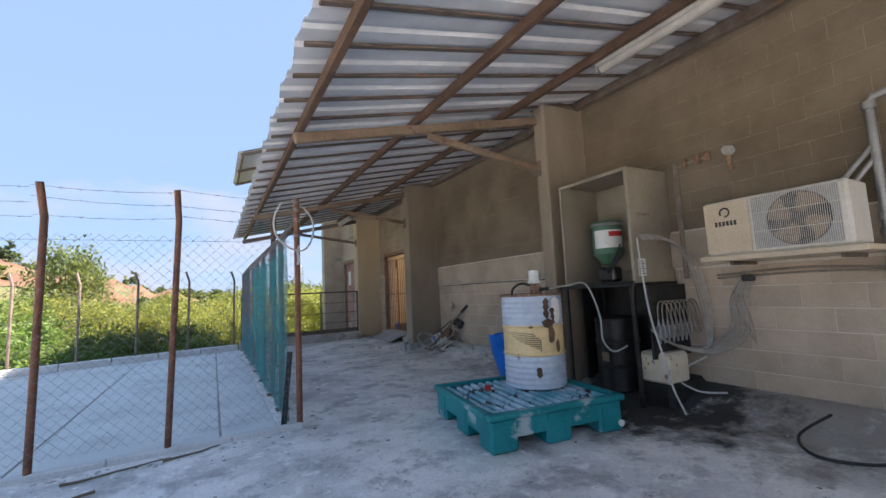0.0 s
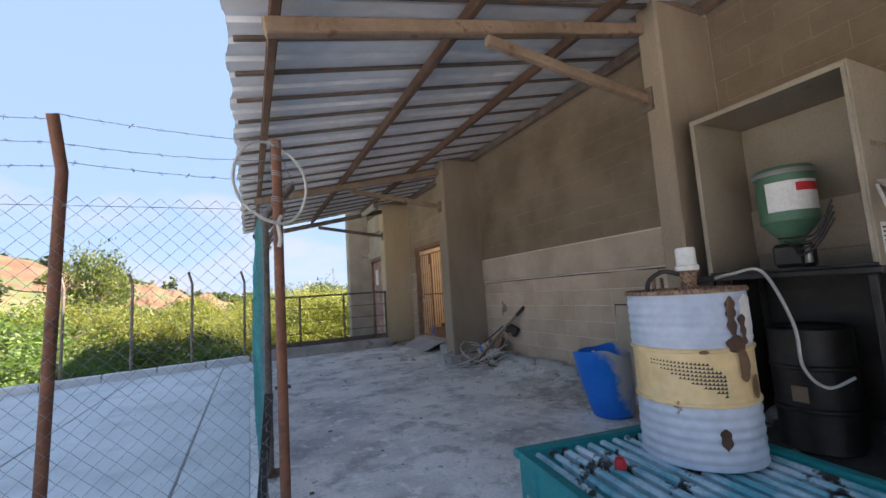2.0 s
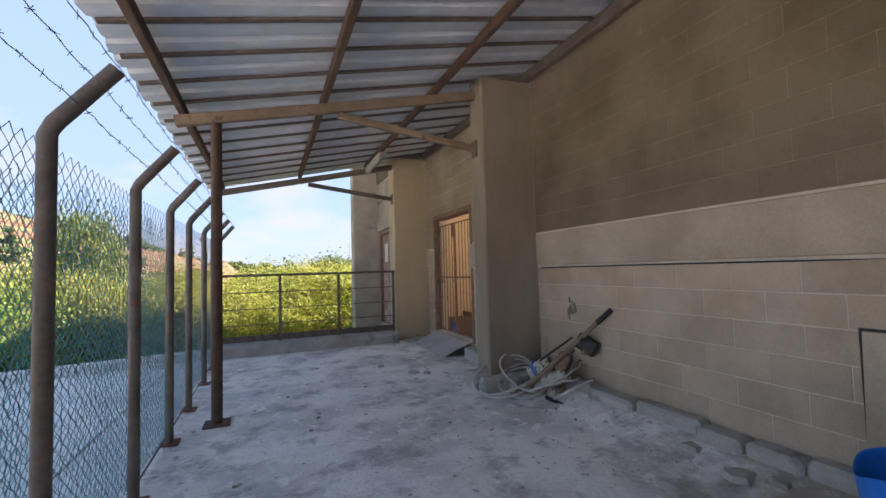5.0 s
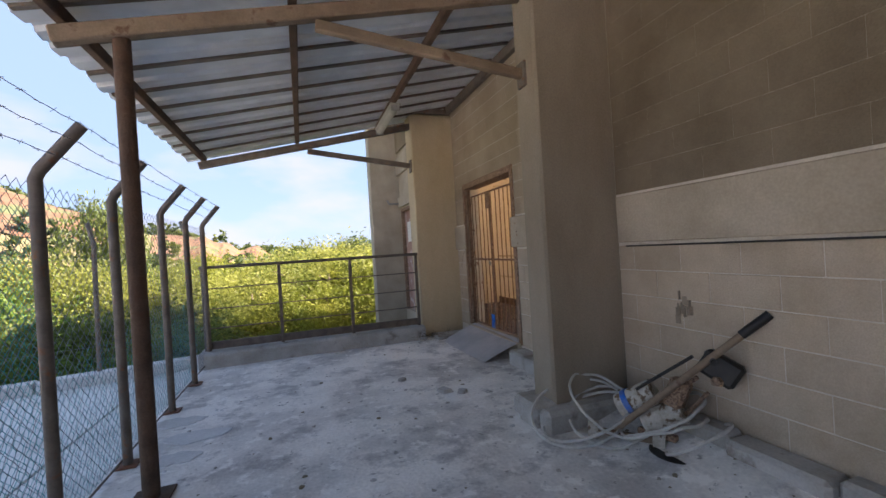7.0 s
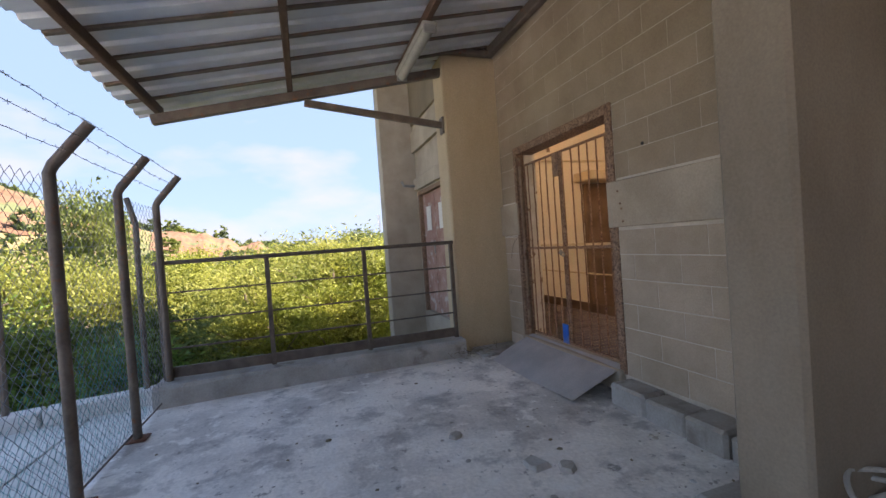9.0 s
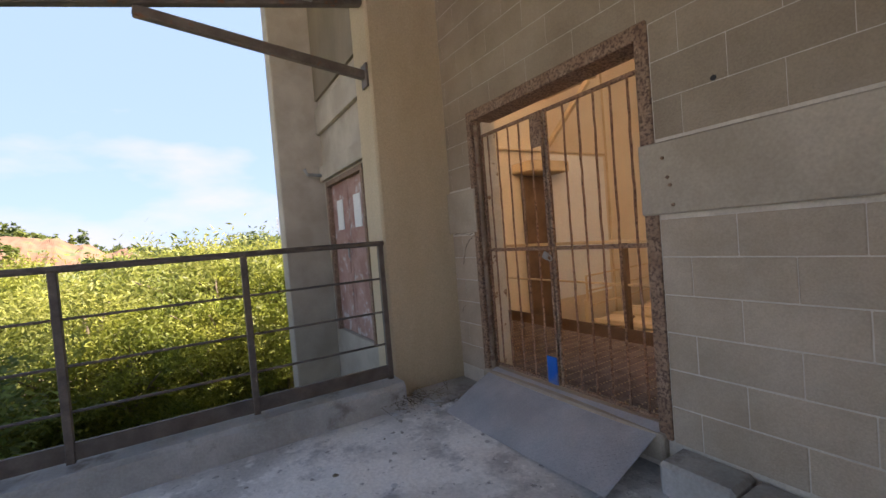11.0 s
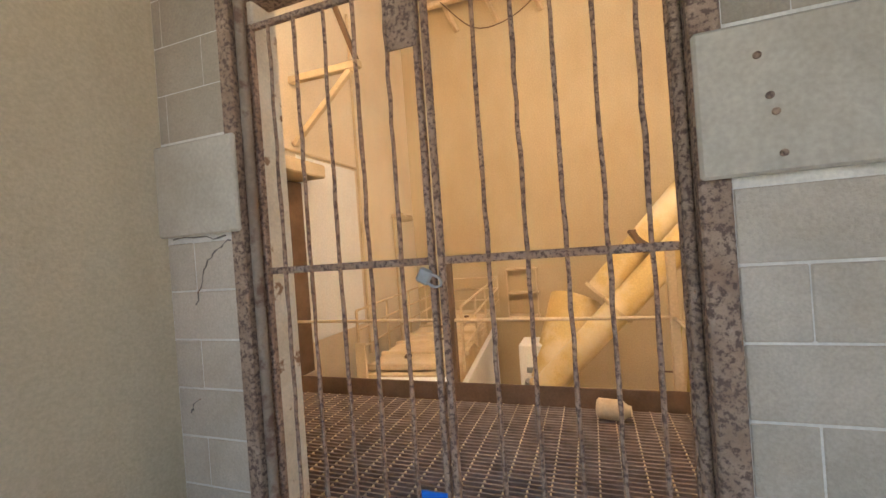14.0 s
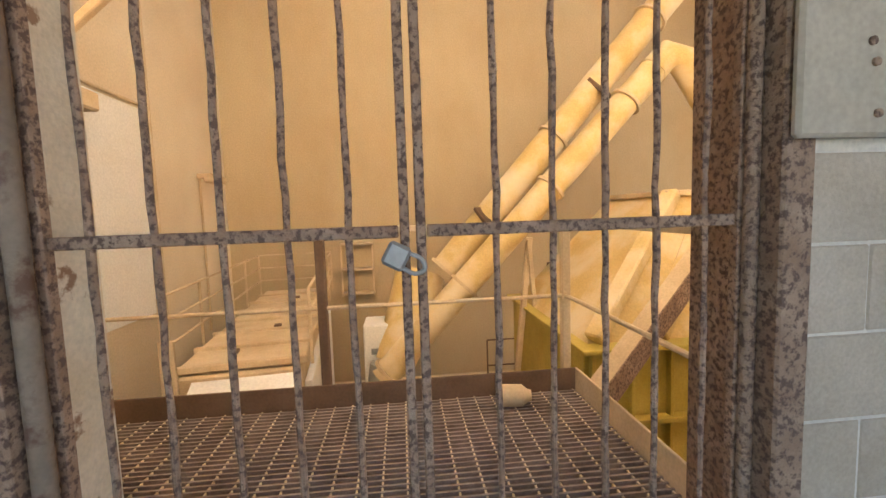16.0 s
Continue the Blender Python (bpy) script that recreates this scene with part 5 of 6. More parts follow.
# ---- grease station ----
cab = thing("grease_cabinet", "open grimy cream steel cabinet holding a green pump", "cabinet")
CX0, CX1, CY0, CY1, CZ0, CZ1 = 3.74, 4.415, 2.745, 3.71, 1.235, 2.45
part("side_panel", Shape().box(CX0, CX1, CY0, CY0 + 0.012, CZ0, CZ1, 0.003), CABM, cab)
part("side_panel", Shape().box(CX0, CX1, CY1 - 0.012, CY1, CZ0, CZ1, 0.003), CABM, cab)
part("top_panel", Shape().box(CX0, CX1, CY0 + 0.012, CY1 - 0.012, CZ1 - 0.012, CZ1, 0.003), CABM, cab)
part("floor_panel", Shape().box(CX0, CX1, CY0 + 0.012, CY1 - 0.012, CZ0, CZ0 + 0.02, 0.003), BLACK, cab, "oily black shelf")
part("back_panel", Shape().box(CX1 - 0.014, CX1 - 0.004, CY0 + 0.012, CY1 - 0.012, CZ0 + 0.02, CZ1 - 0.012, 0.002), CABM, cab)
for y0, y1 in ((CY0 + 0.012, CY0 + 0.035), (CY1 - 0.035, CY1 - 0.012)):
    part("front_flange", Shape().box(CX0 - 0.004, CX0 + 0.01, y0, y1, CZ0 + 0.02, CZ1 - 0.04, 0.003), CABM, cab)
part("front_flange", Shape().box(CX0 - 0.004, CX0 + 0.01, CY0 + 0.012, CY1 - 0.012, CZ1 - 0.04, CZ1 - 0.012, 0.003), CABM, cab)
part("label", Shape().box(3.80, 3.92, CY0 - 0.003, CY0 - 0.0005, 1.30, 1.48), LABELW, cab, "white printed label")
sh = Shape()
for i in range(6):
    sh.box(3.815, 3.905 - 0.02 * (i % 2), CY0 - 0.0045, CY0 - 0.003, 1.32 + 0.025 * i, 1.33 + 0.025 * i)
part("print", sh, INK, cab)
sh = Shape()
for i in range(7):
    sh.box(3.86 + 0.03 * i, 3.876 + 0.03 * i, CY0 - 0.003, CY0 - 0.0005, 1.93 + 0.004 * (i % 3), 1.965)
part("faint_writing", sh, TAN, cab, "faint unreadable marker writing")
gp = thing("grease_pump", "dark green grease pump with white and red label", "pump", at=(4.02, 3.27, 1.257))
gp.scale = (1.06, 1.06, 1.28)
part("base", Shape().box(-0.09, 0.09, -0.09, 0.09, 0.0, 0.13, 0.02), BLACK, gp)
part("neck", Shape().lathe([(0.06, 0.13), (0.075, 0.16), (0.15, 0.24), (0.158, 0.25)], n=28), GREEN, gp, "", True)
part("reservoir", Shape().lathe([(0.158, 0.25), (0.158, 0.5), (0.165, 0.505), (0.165, 0.53), (0.15, 0.545), (0, 0.55)], n=32), GREEN, gp, "", True)
part("lid_clamp", Shape().lathe([(0.168, 0.5), (0.174, 0.51), (0.168, 0.525)], n=28, cap=False), STEEL, gp, "", True)
lab, lab2 = Shape(), Shape()
for i in range(14):
    for sh_, z0, z1, lo, hi in ((lab, 0.30, 0.46, 0, 14), (lab2, 0.40, 0.445, 7, 14)):
        if lo <= i < hi:
            r = 0.1595 if sh_ is lab else 0.1605
            t0, t1 = math.radians(165 + 8.5 * i), math.radians(165 + 8.5 * (i + 1))
            sh_.add([(r * math.cos(t0), r * math.sin(t0), z0), (r * math.cos(t1), r * math.sin(t1), z0), (r * math.cos(t1), r * math.sin(t1), z1), (r * math.cos(t0), r * math.sin(t0), z1)], [(0, 1, 2, 3)])
part("label", lab, LABELW, gp, "white label")
part("label_stripe", lab2, LABELR, gp, "red label stripe")
for k in range(4):
    part("fitting", Shape().lathe([(0.018, 0), (0.018, 0.05), (0.012, 0.06), (0.012, 0.09)], (-0.1 + 0.03 * k, -0.12 + 0.02 * k, 0.02), 10), STEEL, gp)
for k in range(4):
    part("tube", Shape().tube(spline([(-0.08, -0.05 + 0.03 * k, 0.1 + 0.02 * k), (-0.2, -0.12, 0.06 + 0.03 * k), (-0.26, -0.24, 0.1 + 0.02 * k), (-0.2, -0.31, 0.22 + 0.03 * k)]), 0.006, 6), BLACK, gp, "", True)

stand = thing("steel_stand", "oily black steel table under the cabinet", "stand")
part("top", Shape().box(3.66, 4.40, 2.72, 3.74, 1.195, 1.233, 0.006), BLACK, stand)
for x in (3.72, 4.36):
    for yy in (2.78, 3.68):
        part("leg", Shape().box(x - 0.02, x + 0.02, yy - 0.02, yy + 0.02, 0.0, 1.195, 0.004), BLACK, stand)
part("back_sheet", Shape().box(4.385, 4.40, 2.74, 3.72, 0.15, 1.19, 0.003), BLACK, stand, "black sheet behind the stand legs")
part("side_sheet", Shape().box(4.0, 4.38, 3.70, 3.715, 0.1, 1.19, 0.003), BLACK, stand)
bd = thing("black_barrel", "oil blackened steel barrel under the stand", "barrel", at=(4.05, 3.28, 0.06))
part("shell", Shape().lathe([(0.225, 0), (0.235, 0.01), (0.23, 0.03), (0.23, 0.25), (0.24, 0.26), (0.24, 0.275), (0.23, 0.285), (0.23, 0.52), (0.24, 0.53), (0.24, 0.545), (0.23, 0.555), (0.23, 0.78), (0.24, 0.79), (0.22, 0.8), (0.2, 0.78), (0, 0.78)], n=36), BLACK, bd, "", True)
part("label_scrap", Shape().box(-0.236, -0.231, -0.06, 0.03, 0.32, 0.42), TAN, bd, "torn label scrap")
blk = thing("machine_plinth", "white stained concrete plinth under the manifold", "plinth")
part("block", Shape().box(3.80, 4.14, 2.52, 2.84, 0.24, 0.54, 0.03), CREAM, blk, "stained white upper part")
part("oil_foot", Shape().box(3.80, 4.405, 2.515, 2.845, -0.02, 0.26, 0.04), BLACK, blk, "oil soaked foot")
man = thing("lubrication_manifold", "row of steel grease distributors with tubes", "manifold")
part("mount_plate", Shape().box(3.74, 4.36, 2.62, 2.645, 0.48, 1.20, 0.004), BLACK, man)
for i in range(8):
    x = 3.79 + 0.072 * i
    part("distributor", Shape().box(x, x + 0.045, 2.565, 2.615, 0.68, 0.80, 0.005), STEEL, man)
    part("nut", Shape().lathe([(0.014, 0), (0.014, 0.03), (0.009, 0.035), (0.009, 0.06)], (x + 0.022, 2.59, 0.80), 8), STEEL, man)
    part("nut", Shape().lathe([(0.01, 0), (0.013, 0.03), (0.013, 0.05)], (x + 0.022, 2.59, 0.63), 8), STEEL, man)
    part("tube", Shape().tube(spline([(x + 0.022, 2.59, 0.86), (x + 0.022, 2.585, 0.98), (x + 0.05, 2.57, 1.04), (x + 0.11, 2.54, 0.98), (x + 0.13, 2.5, 0.7)], 6), 0.0062, 7), TUBE, man, "", True)
rr = random.Random(12)


def strand(points, k, gap, fan):
    """One hose of a bundle, a little aside of its neighbours, more so along the middle."""
    out = []
    for q, p in enumerate(points):
        w = math.sin(math.pi * q / (len(points) - 1))
        out.append((min(p[0] - 0.004 * (k % 3), 4.395), p[1] + gap * (k - 3) * (0.4 + fan * w) + rr.uniform(-0.012, 0.012) * w, p[2] + 0.5 * gap * (k - 3) * (1 - 0.4 * w) + rr.uniform(-0.012, 0.012) * w))
    return out


for k in range(7):
    part("hose", Shape().tube(spline(strand([(3.86, 2.73, 1.7), (4.11, 2.62, 1.67), (4.28, 2.5, 1.44), (4.33, 2.44, 1.09), (4.35, 2.42, 0.79), (4.34, 2.43, 0.54)], k, 0.019, 0.5), 7), 0.0062, 7), BUNDLE, man, "", True)
for k in range(8):
    part("hose", Shape().tube(spline(strand([(3.71, 2.57, 0.74), (4.12, 2.6, 0.58), (4.3, 2.41, 0.52), (4.36, 2.23, 0.64), (4.38, 2.13, 0.78), (4.38, 2.14, 0.99), (4.38, 2.03, 1.23)], k, 0.021, 0.8), 7), 0.0062, 7), BUNDLE, man, "", True)
for k in range(3):
    part("thin_wire", Shape().tube(spline(strand([(4.38, 2.02, 1.28), (4.38, 2.12, 1.08), (4.38, 2.08, 0.85), (4.38, 2.03, 0.64)], 2 + k, 0.03, 1.0), 6), 0.0035, 6), TUBE, man, "thin loose wire", True)
part("clamp", Shape().box(4.36, 4.415, 2.03 - 0.05, 2.03 + 0.05, 1.23 - 0.03, 1.23 + 0.03, 0.008), BLACK, man, "black cable clamp")
for pts in ([(3.8, 2.73, 1.69), (3.72, 2.66, 1.45), (3.70, 2.60, 0.95), (3.73, 2.52, 0.53), (3.74, 2.46, 0.25), (3.74, 2.36, 0.03)], [(4.3, 2.44, 0.47), (4.0, 2.58, 0.31), (4.05, 2.42, 0.18), (4.2, 2.23, 0.17)]):
    part("loose_tube", Shape().tube(spline(pts, 8), 0.0095, 7), HOSE, man, "loose pale tube trailing to the floor", True)

# ---- air conditioner and pipes on the wall ----
ac = thing("air_conditioner", "dusty white outdoor air conditioner unit on a wall shelf", "air conditioner")
AX0, AX1, AY0, AY1, AZ0, AZ1 = 3.86, 4.22, 1.10, 2.08, 1.43, 1.905
part("case", Shape().box(AX0, AX1, AY0, AY1, AZ0, AZ1, 0.02), ACW, ac)
part("front_panel", Shape().box(AX0 - 0.008, AX0 + 0.002, 1.72, AY1 - 0.004, AZ0 + 0.02, AZ1 - 0.012, 0.004), ACTAN, ac, "dusty tan panel")
sh = Shape()
tt = [math.radians(-60 + 300 * i / 16) for i in range(17)]
sh.tube([(AX0 - 0.012, 1.905 + 0.037 * math.sin(t + math.radians(-90 - 30)) * 1.0, 1.80 + 0.037 * math.cos(t + math.radians(-90 - 30 + 0))) for t in tt], 0.007, 6)
for i in range(6):
    sh.box(AX0 - 0.0105, AX0 - 0.0075, 1.82 + 0.03 * i, 1.84 + 0.03 * i, 1.685, 1.725)
part("emblem", sh, INK, ac, "dark ring emblem and unreadable marks")
part("fan_well", Shape().box(AX0 - 0.003, AX0 - 0.0005, AY0 + 0.05, 1.70, AZ0 + 0.03, AZ1 - 0.02), STEEL, ac, "grey recess")
m = Matrix.Translation((AX0 - 0.004, 1.40, 1.67)) @ pose(0, 0, 0, 0, -90, 0)
ringm = Shape().lathe([(0.205, 0), (0.205, 0.003), (0.0, 0.003)], n=40)
ringm.v = [tuple(m @ Vector(v)) for v in ringm.v]
part("fan_opening", ringm, BLACK, ac, "dark fan opening")
for k in range(4):
    bl = Shape()
    rows = []
    for i in range(7):
        for j in range(4):
            r = 0.05 + 0.145 * i / 6
            t = math.radians(90 * k + 20) + (j / 3 - 0.5) * 0.95 + 0.25 * i / 6
            rows.append((AX0 - 0.008 - 0.004 * j / 3, 1.40 + r * math.cos(t), 1.67 + r * math.sin(t)))
    bl.add(rows, [(i * 4 + j, i * 4 + j + 1, (i + 1) * 4 + j + 1, (i + 1) * 4 + j) for i in range(6) for j in range(3)])
    part("fan_blade", bl, TAN, ac, "dusty fan blade", True)
sh = Shape()
y = AY0 + 0.045
while y < 1.71:
    sh.tube([(AX0 - 0.02, y, AZ0 + 0.03), (AX0 - 0.02, y, AZ1 - 0.02)], 0.0019, 4)
    y += 0.0125
for z in (AZ0 + 0.03, 1.6, 1.75, AZ1 - 0.02):
    sh.tube([(AX0 - 0.019, AY0 + 0.045, z), (AX0 - 0.019, 1.705, z)], 0.003, 4)
part("grille", sh, ACW, ac, "white wire grille")
shelf = thing("wall_shelf", "dusty board shelf carrying the air conditioner", "shelf")
part("board", Shape().box(3.80, WX - 0.004, 1.02, 2.12, AZ0 - 0.045, AZ0 - 0.002, 0.006), ACTAN, shelf)
for yy in (1.2, 1.95):
    part("bracket", Shape().box(4.0, WX - 0.004, yy, yy + 0.03, AZ0 - 0.08, AZ0 - 0.046, 0.003), POST, shelf)
pv = thing("water_pipe", "grey vertical water pipe with couplings on the wall", "pipe")
part("riser", Shape().tube([(4.36, 1.06, 1.1), (4.36, 1.06, 2.5)], 0.028, 12), STEEL, pv, "", True)
for z in (1.25, 1.5, 1.62, 2.47):
    part("coupling", Shape().lathe([(0.04, 0), (0.042, 0.02), (0.042, 0.05), (0.036, 0.06)], (4.36, 1.06, z), 12), STEEL, pv, "", True)
part("elbow", Shape().tube([(4.36, 1.06, 2.5), (4.36, 1.03, 2.56), (4.36, 0.85, 2.58)], 0.03, 12), STEEL, pv, "", True)
part("branch", Shape().tube([(4.36, 1.06, 2.2), (4.34, 1.3, 1.92)], 0.02, 10), STEEL, pv, "", True)
part("branch", Shape().tube([(4.36, 1.06, 2.1), (4.34, 1.22, 1.9)], 0.02, 10), STEEL, pv, "", True)
pw = thing("wall_pipe", "dusty steel pipe elbow with valves beside the cabinet", "pipe")
part("pipe", Shape().tube(spline([(4.385, 2.62, 1.25), (4.385, 2.62, 2.40), (4.385, 2.58, 2.46), (4.385, 2.45, 2.47), (4.385, 2.25, 2.47)], 6), 0.014, 8), TUBE, pw, "", True)
part("pipe", Shape().tube(spline([(4.385, 2.59, 1.25), (4.385, 2.59, 2.36), (4.385, 2.55, 2.44), (4.385, 2.4, 2.47)], 6), 0.012, 8), TUBE, pw, "", True)
for yy in (2.5, 2.36, 2.27):
    part("valve", Shape().box(4.35, 4.41, yy - 0.025, yy + 0.025, 2.43, 2.52, 0.01), RUST, pw)
sp = thing("spot_light", "small white cased spotlight on a wall arm", "lamp")
part("head", Shape().box(-0.04, 0.04, -0.05, 0.05, -0.035, 0.035, 0.015, pose(4.28, 2.02, 2.45, 20, 35, 10)), LAMPM, sp)
part("arm", Shape().tube([(4.40, 2.06, 2.28), (4.33, 2.05, 2.36), (4.29, 2.03, 2.42)], 0.02, 8), RUST, sp)
sh = Shape()
sh.tube(spline([(4.385, 2.3, 1.27), (4.385, 1.6, 1.30), (4.385, 1.0, 1.27), (4.385, 0.0, 1.32)]), 0.011, 6)
sh.tube(spline([(4.39, 2.3, 1.24), (4.39, 1.5, 1.26), (4.39, 0.6, 1.23), (4.39, -0.5, 1.28)]), 0.009, 6)
single("wall_cable", sh, TUBE, "thin cables run along the block wall", "cable", smooth=True)
single("wall_cable", Shape().tube(spline([(3.9, 4.27, 1.33), (4.39, 4.6, 1.345), (4.395, 6.4, 1.35), (4.395, 8.1, 1.345)]), 0.006, 6), BLACK, "dark cable under the concrete band", "cable", smooth=True)
single("floor_hose", Shape().tube(spline([(4.1, 1.45, 0.17), (3.8, 1.55, 0.05), (3.55, 1.35, 0.02), (3.7, 1.05, 0.03), (4.0, 0.95, 0.1)], 10), 0.011, 8), BLACK, "dark hose loop lying on the floor", "hose", smooth=True)
single("blue_box", Shape().box(-0.14, 0.14, -0.09, 0.09, 0, 0.10, 0.01, pose(4.15, 0.9, 0.12, 0, 0, 20)), mat("faded blue paint", (0.10, 0.15, 0.20), None, 4, 0.6), "faded blue box on the floor by the wall", "box")
# ---- concrete breaker by the wall ----
bk = thing("power_machine", "dusty worn power tool machine on a frame with long handle", "machine", at=(4.02, 7.72, 0.02))
part("handle", Shape().tube([(-0.10, 0.06, 0.08), (0.33, -0.56, 0.80)], 0.022, 10), TAN, bk, "", True)
part("grip", Shape().tube([(0.32, -0.545, 0.785), (0.40, -0.66, 0.915)], 0.027, 10), BLACK, bk, "dark rubber grip", True)
part("axle", Shape().tube([(-0.19, 0.17, 0.05), (0.05, -0.14, 0.05)], 0.024, 10), TAN, bk, "", True)
part("wheel", Shape().tube([(-0.22, 0.20, 0.055), (-0.17, 0.15, 0.055)], 0.055, 14), SPLASH, bk, "", True)
part("wheel", Shape().tube([(0.04, -0.13, 0.055), (0.08, -0.19, 0.055)], 0.055, 14), SPLASH, bk, "", True)
part("motor", Shape().tube([(0.0, 0.12, 0.2), (0.14, -0.06, 0.33)], [0.085, 0.095], 18), SPLASH, bk, "paint splashed white motor", True)
part("motor", Shape().tube([(0.05, -0.04, 0.14), (0.2, -0.22, 0.25)], [0.075, 0.085], 16), SPLASH, bk, "", True)
part("gearbox", Shape().box(-0.07, 0.07, -0.06, 0.06, -0.09, 0.1, 0.02, pose(0.18, -0.2, 0.36, 20, 15, 30)), RUST, bk, "rusty gearbox")
part("chute", Shape().box(-0.05, 0.05, -0.11, 0.11, -0.08, 0.08, 0.02, pose(0.30, -0.42, 0.56, 30, 10, 30)), BLACK, bk, "dark guard")
part("cross_handle", Shape().tube([(0.2, -0.46, 0.62), (0.34, -0.30, 0.62), (0.37, -0.45, 0.58)], 0.02, 8), BLACK, bk, "", True)
part("bracket", Shape().box(-0.03, 0.03, -0.12, 0.12, -0.02, 0.02, 0.006, pose(0.08, -0.12, 0.08, 0, 10, 25)), RUST, bk)
part("band", Shape().tube([(0.03, 0.08, 0.225), (0.05, 0.055, 0.245)], 0.097, 18), BLUEP, bk, "blue painted band", True)
rr = random.Random(3)
for k in range(4):
    cx, cy, ra = (-0.05, 0.2, 0.30) if k < 2 else (0.12, -0.12, 0.26)
    pts = []
    for i in range(26):
        t = 2 * math.pi * i / 25 * (1.0 if k < 2 else 1.1) + k
        lift = 0.2 + 0.14 * math.sin(t + 1.2 * k) if k % 2 == 0 else 0.12 + 0.11 * math.sin(t + k)
        pts.append((cx + ra * math.cos(t) * (0.75 + 0.1 * k), cy + ra * math.sin(t), max(0.01, lift + rr.uniform(-0.01, 0.01))))
    part("cable_loop", Shape().tube(spline(pts, 3), 0.0105, 7), HOSE, bk, "pale grey power cable", True)
for k, (a, c, r) in enumerate((((0.10, 0.02, 0.16), (0.20, -0.34, 0.50), 0.014), ((0.22, -0.30, 0.62), (0.02, -0.02, 0.36), 0.011), ((0.16, -0.10, 0.05), (0.26, -0.36, 0.40), 0.013))):
    part("strut", Shape().tube([a, c], r, 8), (RUST, BLACK, RUST)[k], bk, "", True)
part("plate", Shape().box(-0.11, 0.11, -0.006, 0.006, -0.08, 0.08, 0.004, pose(0.24, -0.18, 0.34, 25, 10, 50)), RUST, bk, "rusty guard plate")
for p in ((0.27, -0.38, 0.55), (0.31, -0.46, 0.50), (0.24, -0.44, 0.47)):
    part("knob", Shape().lathe([(0.0, 0.0), (0.03, 0.005), (0.035, 0.03), (0.02, 0.05), (0, 0.052)], p, 12), RUST, bk, "", True)
for k, (cx, cy, ra, h) in enumerate(((-0.22, 0.30, 0.36, 0.26), (-0.18, 0.26, 0.33, 0.20), (0.16, -0.36, 0.20, 0.22))):
    pts = [(cx + ra * math.cos(t), cy + 0.8 * ra * math.sin(t), max(0.015, 0.02 + h * (0.5 + 0.5 * math.sin(t + 0.7 + k)))) for t in [6.1 * i / 15 for i in range(16)]]
    part("cable_loop", Shape().tube(spline(pts, 4), 0.0105, 7), HOSE, bk, "pale grey power cable", True)
hole = Shape().lathe([(0.17, 0.0), (0.165, 0.004), (0.0, 0.004)], (4.12, 7.46, 0.045), 30)
single("drain_cover", hole, BLACK, "dark round drain cover in the floor by the wall", "drain cover")
ph = Shape()
rr = random.Random(9)
for k in range(14):
    t = rr.uniform(0, 6.28)
    ph.box(-0.03, 0.03, -0.02, 0.02, -0.003, 0.003, 0.001, Matrix.Translation((WX - 0.004, 7.62 + 0.07 * rr.gauss(0, 0.6), 0.86 + 0.11 * rr.gauss(0, 0.6))) @ pose(0, 0, 0, 0, 90, math.degrees(t)))
part("paint_smear", ph, PILLAR, wall_front, "dried mortar smear")

crk = Shape()
rr = random.Random(41)
for a, c in (((11.58, 1.35), (11.70, 1.28)), ((11.70, 1.28), (11.78, 1.10)), ((11.60, 1.36), (11.88, 1.37)), ((11.80, 0.72), (11.86, 0.66))):
    crk.tube([(WX - 0.002, a[0] + (c[0] - a[0]) * i / 8 + rr.uniform(-0.008, 0.008), a[1] + (c[1] - a[1]) * i / 8 + rr.uniform(-0.008, 0.008)) for i in range(9)], [rr.uniform(0.001, 0.004) for _ in range(9)], 5)
part("wall_crack", crk, POST, wall_front, "dark crack in the blocks")
part("anchor_hole", Shape().tube([(WX - 0.003, 9.62, 1.98), (WX + 0.004, 9.62, 1.98)], 0.013, 12), BLACK, wall_front, "small dark anchor hole")

# ---- litter and rubble ----


def chip_shape(rg, s):
    sh = Shape()
    n = 6
    a = [(s * rg.uniform(0.6, 1.2) * math.cos(2 * math.pi * i / n), s * rg.uniform(0.5, 1.0) * math.sin(2 * math.pi * i / n)) for i in range(n)]
    h = s * rg.uniform(0.15, 0.5)
    sh.add([(x, y, 0) for x, y in a] + [(0.75 * x, 0.75 * y, h * rg.uniform(0.7, 1.1)) for x, y in a], [tuple(range(n))[::-1], tuple(range(n, 2 * n))] + [(i, (i + 1) % n, n + (i + 1) % n, n + i) for i in range(n)])
    return sh


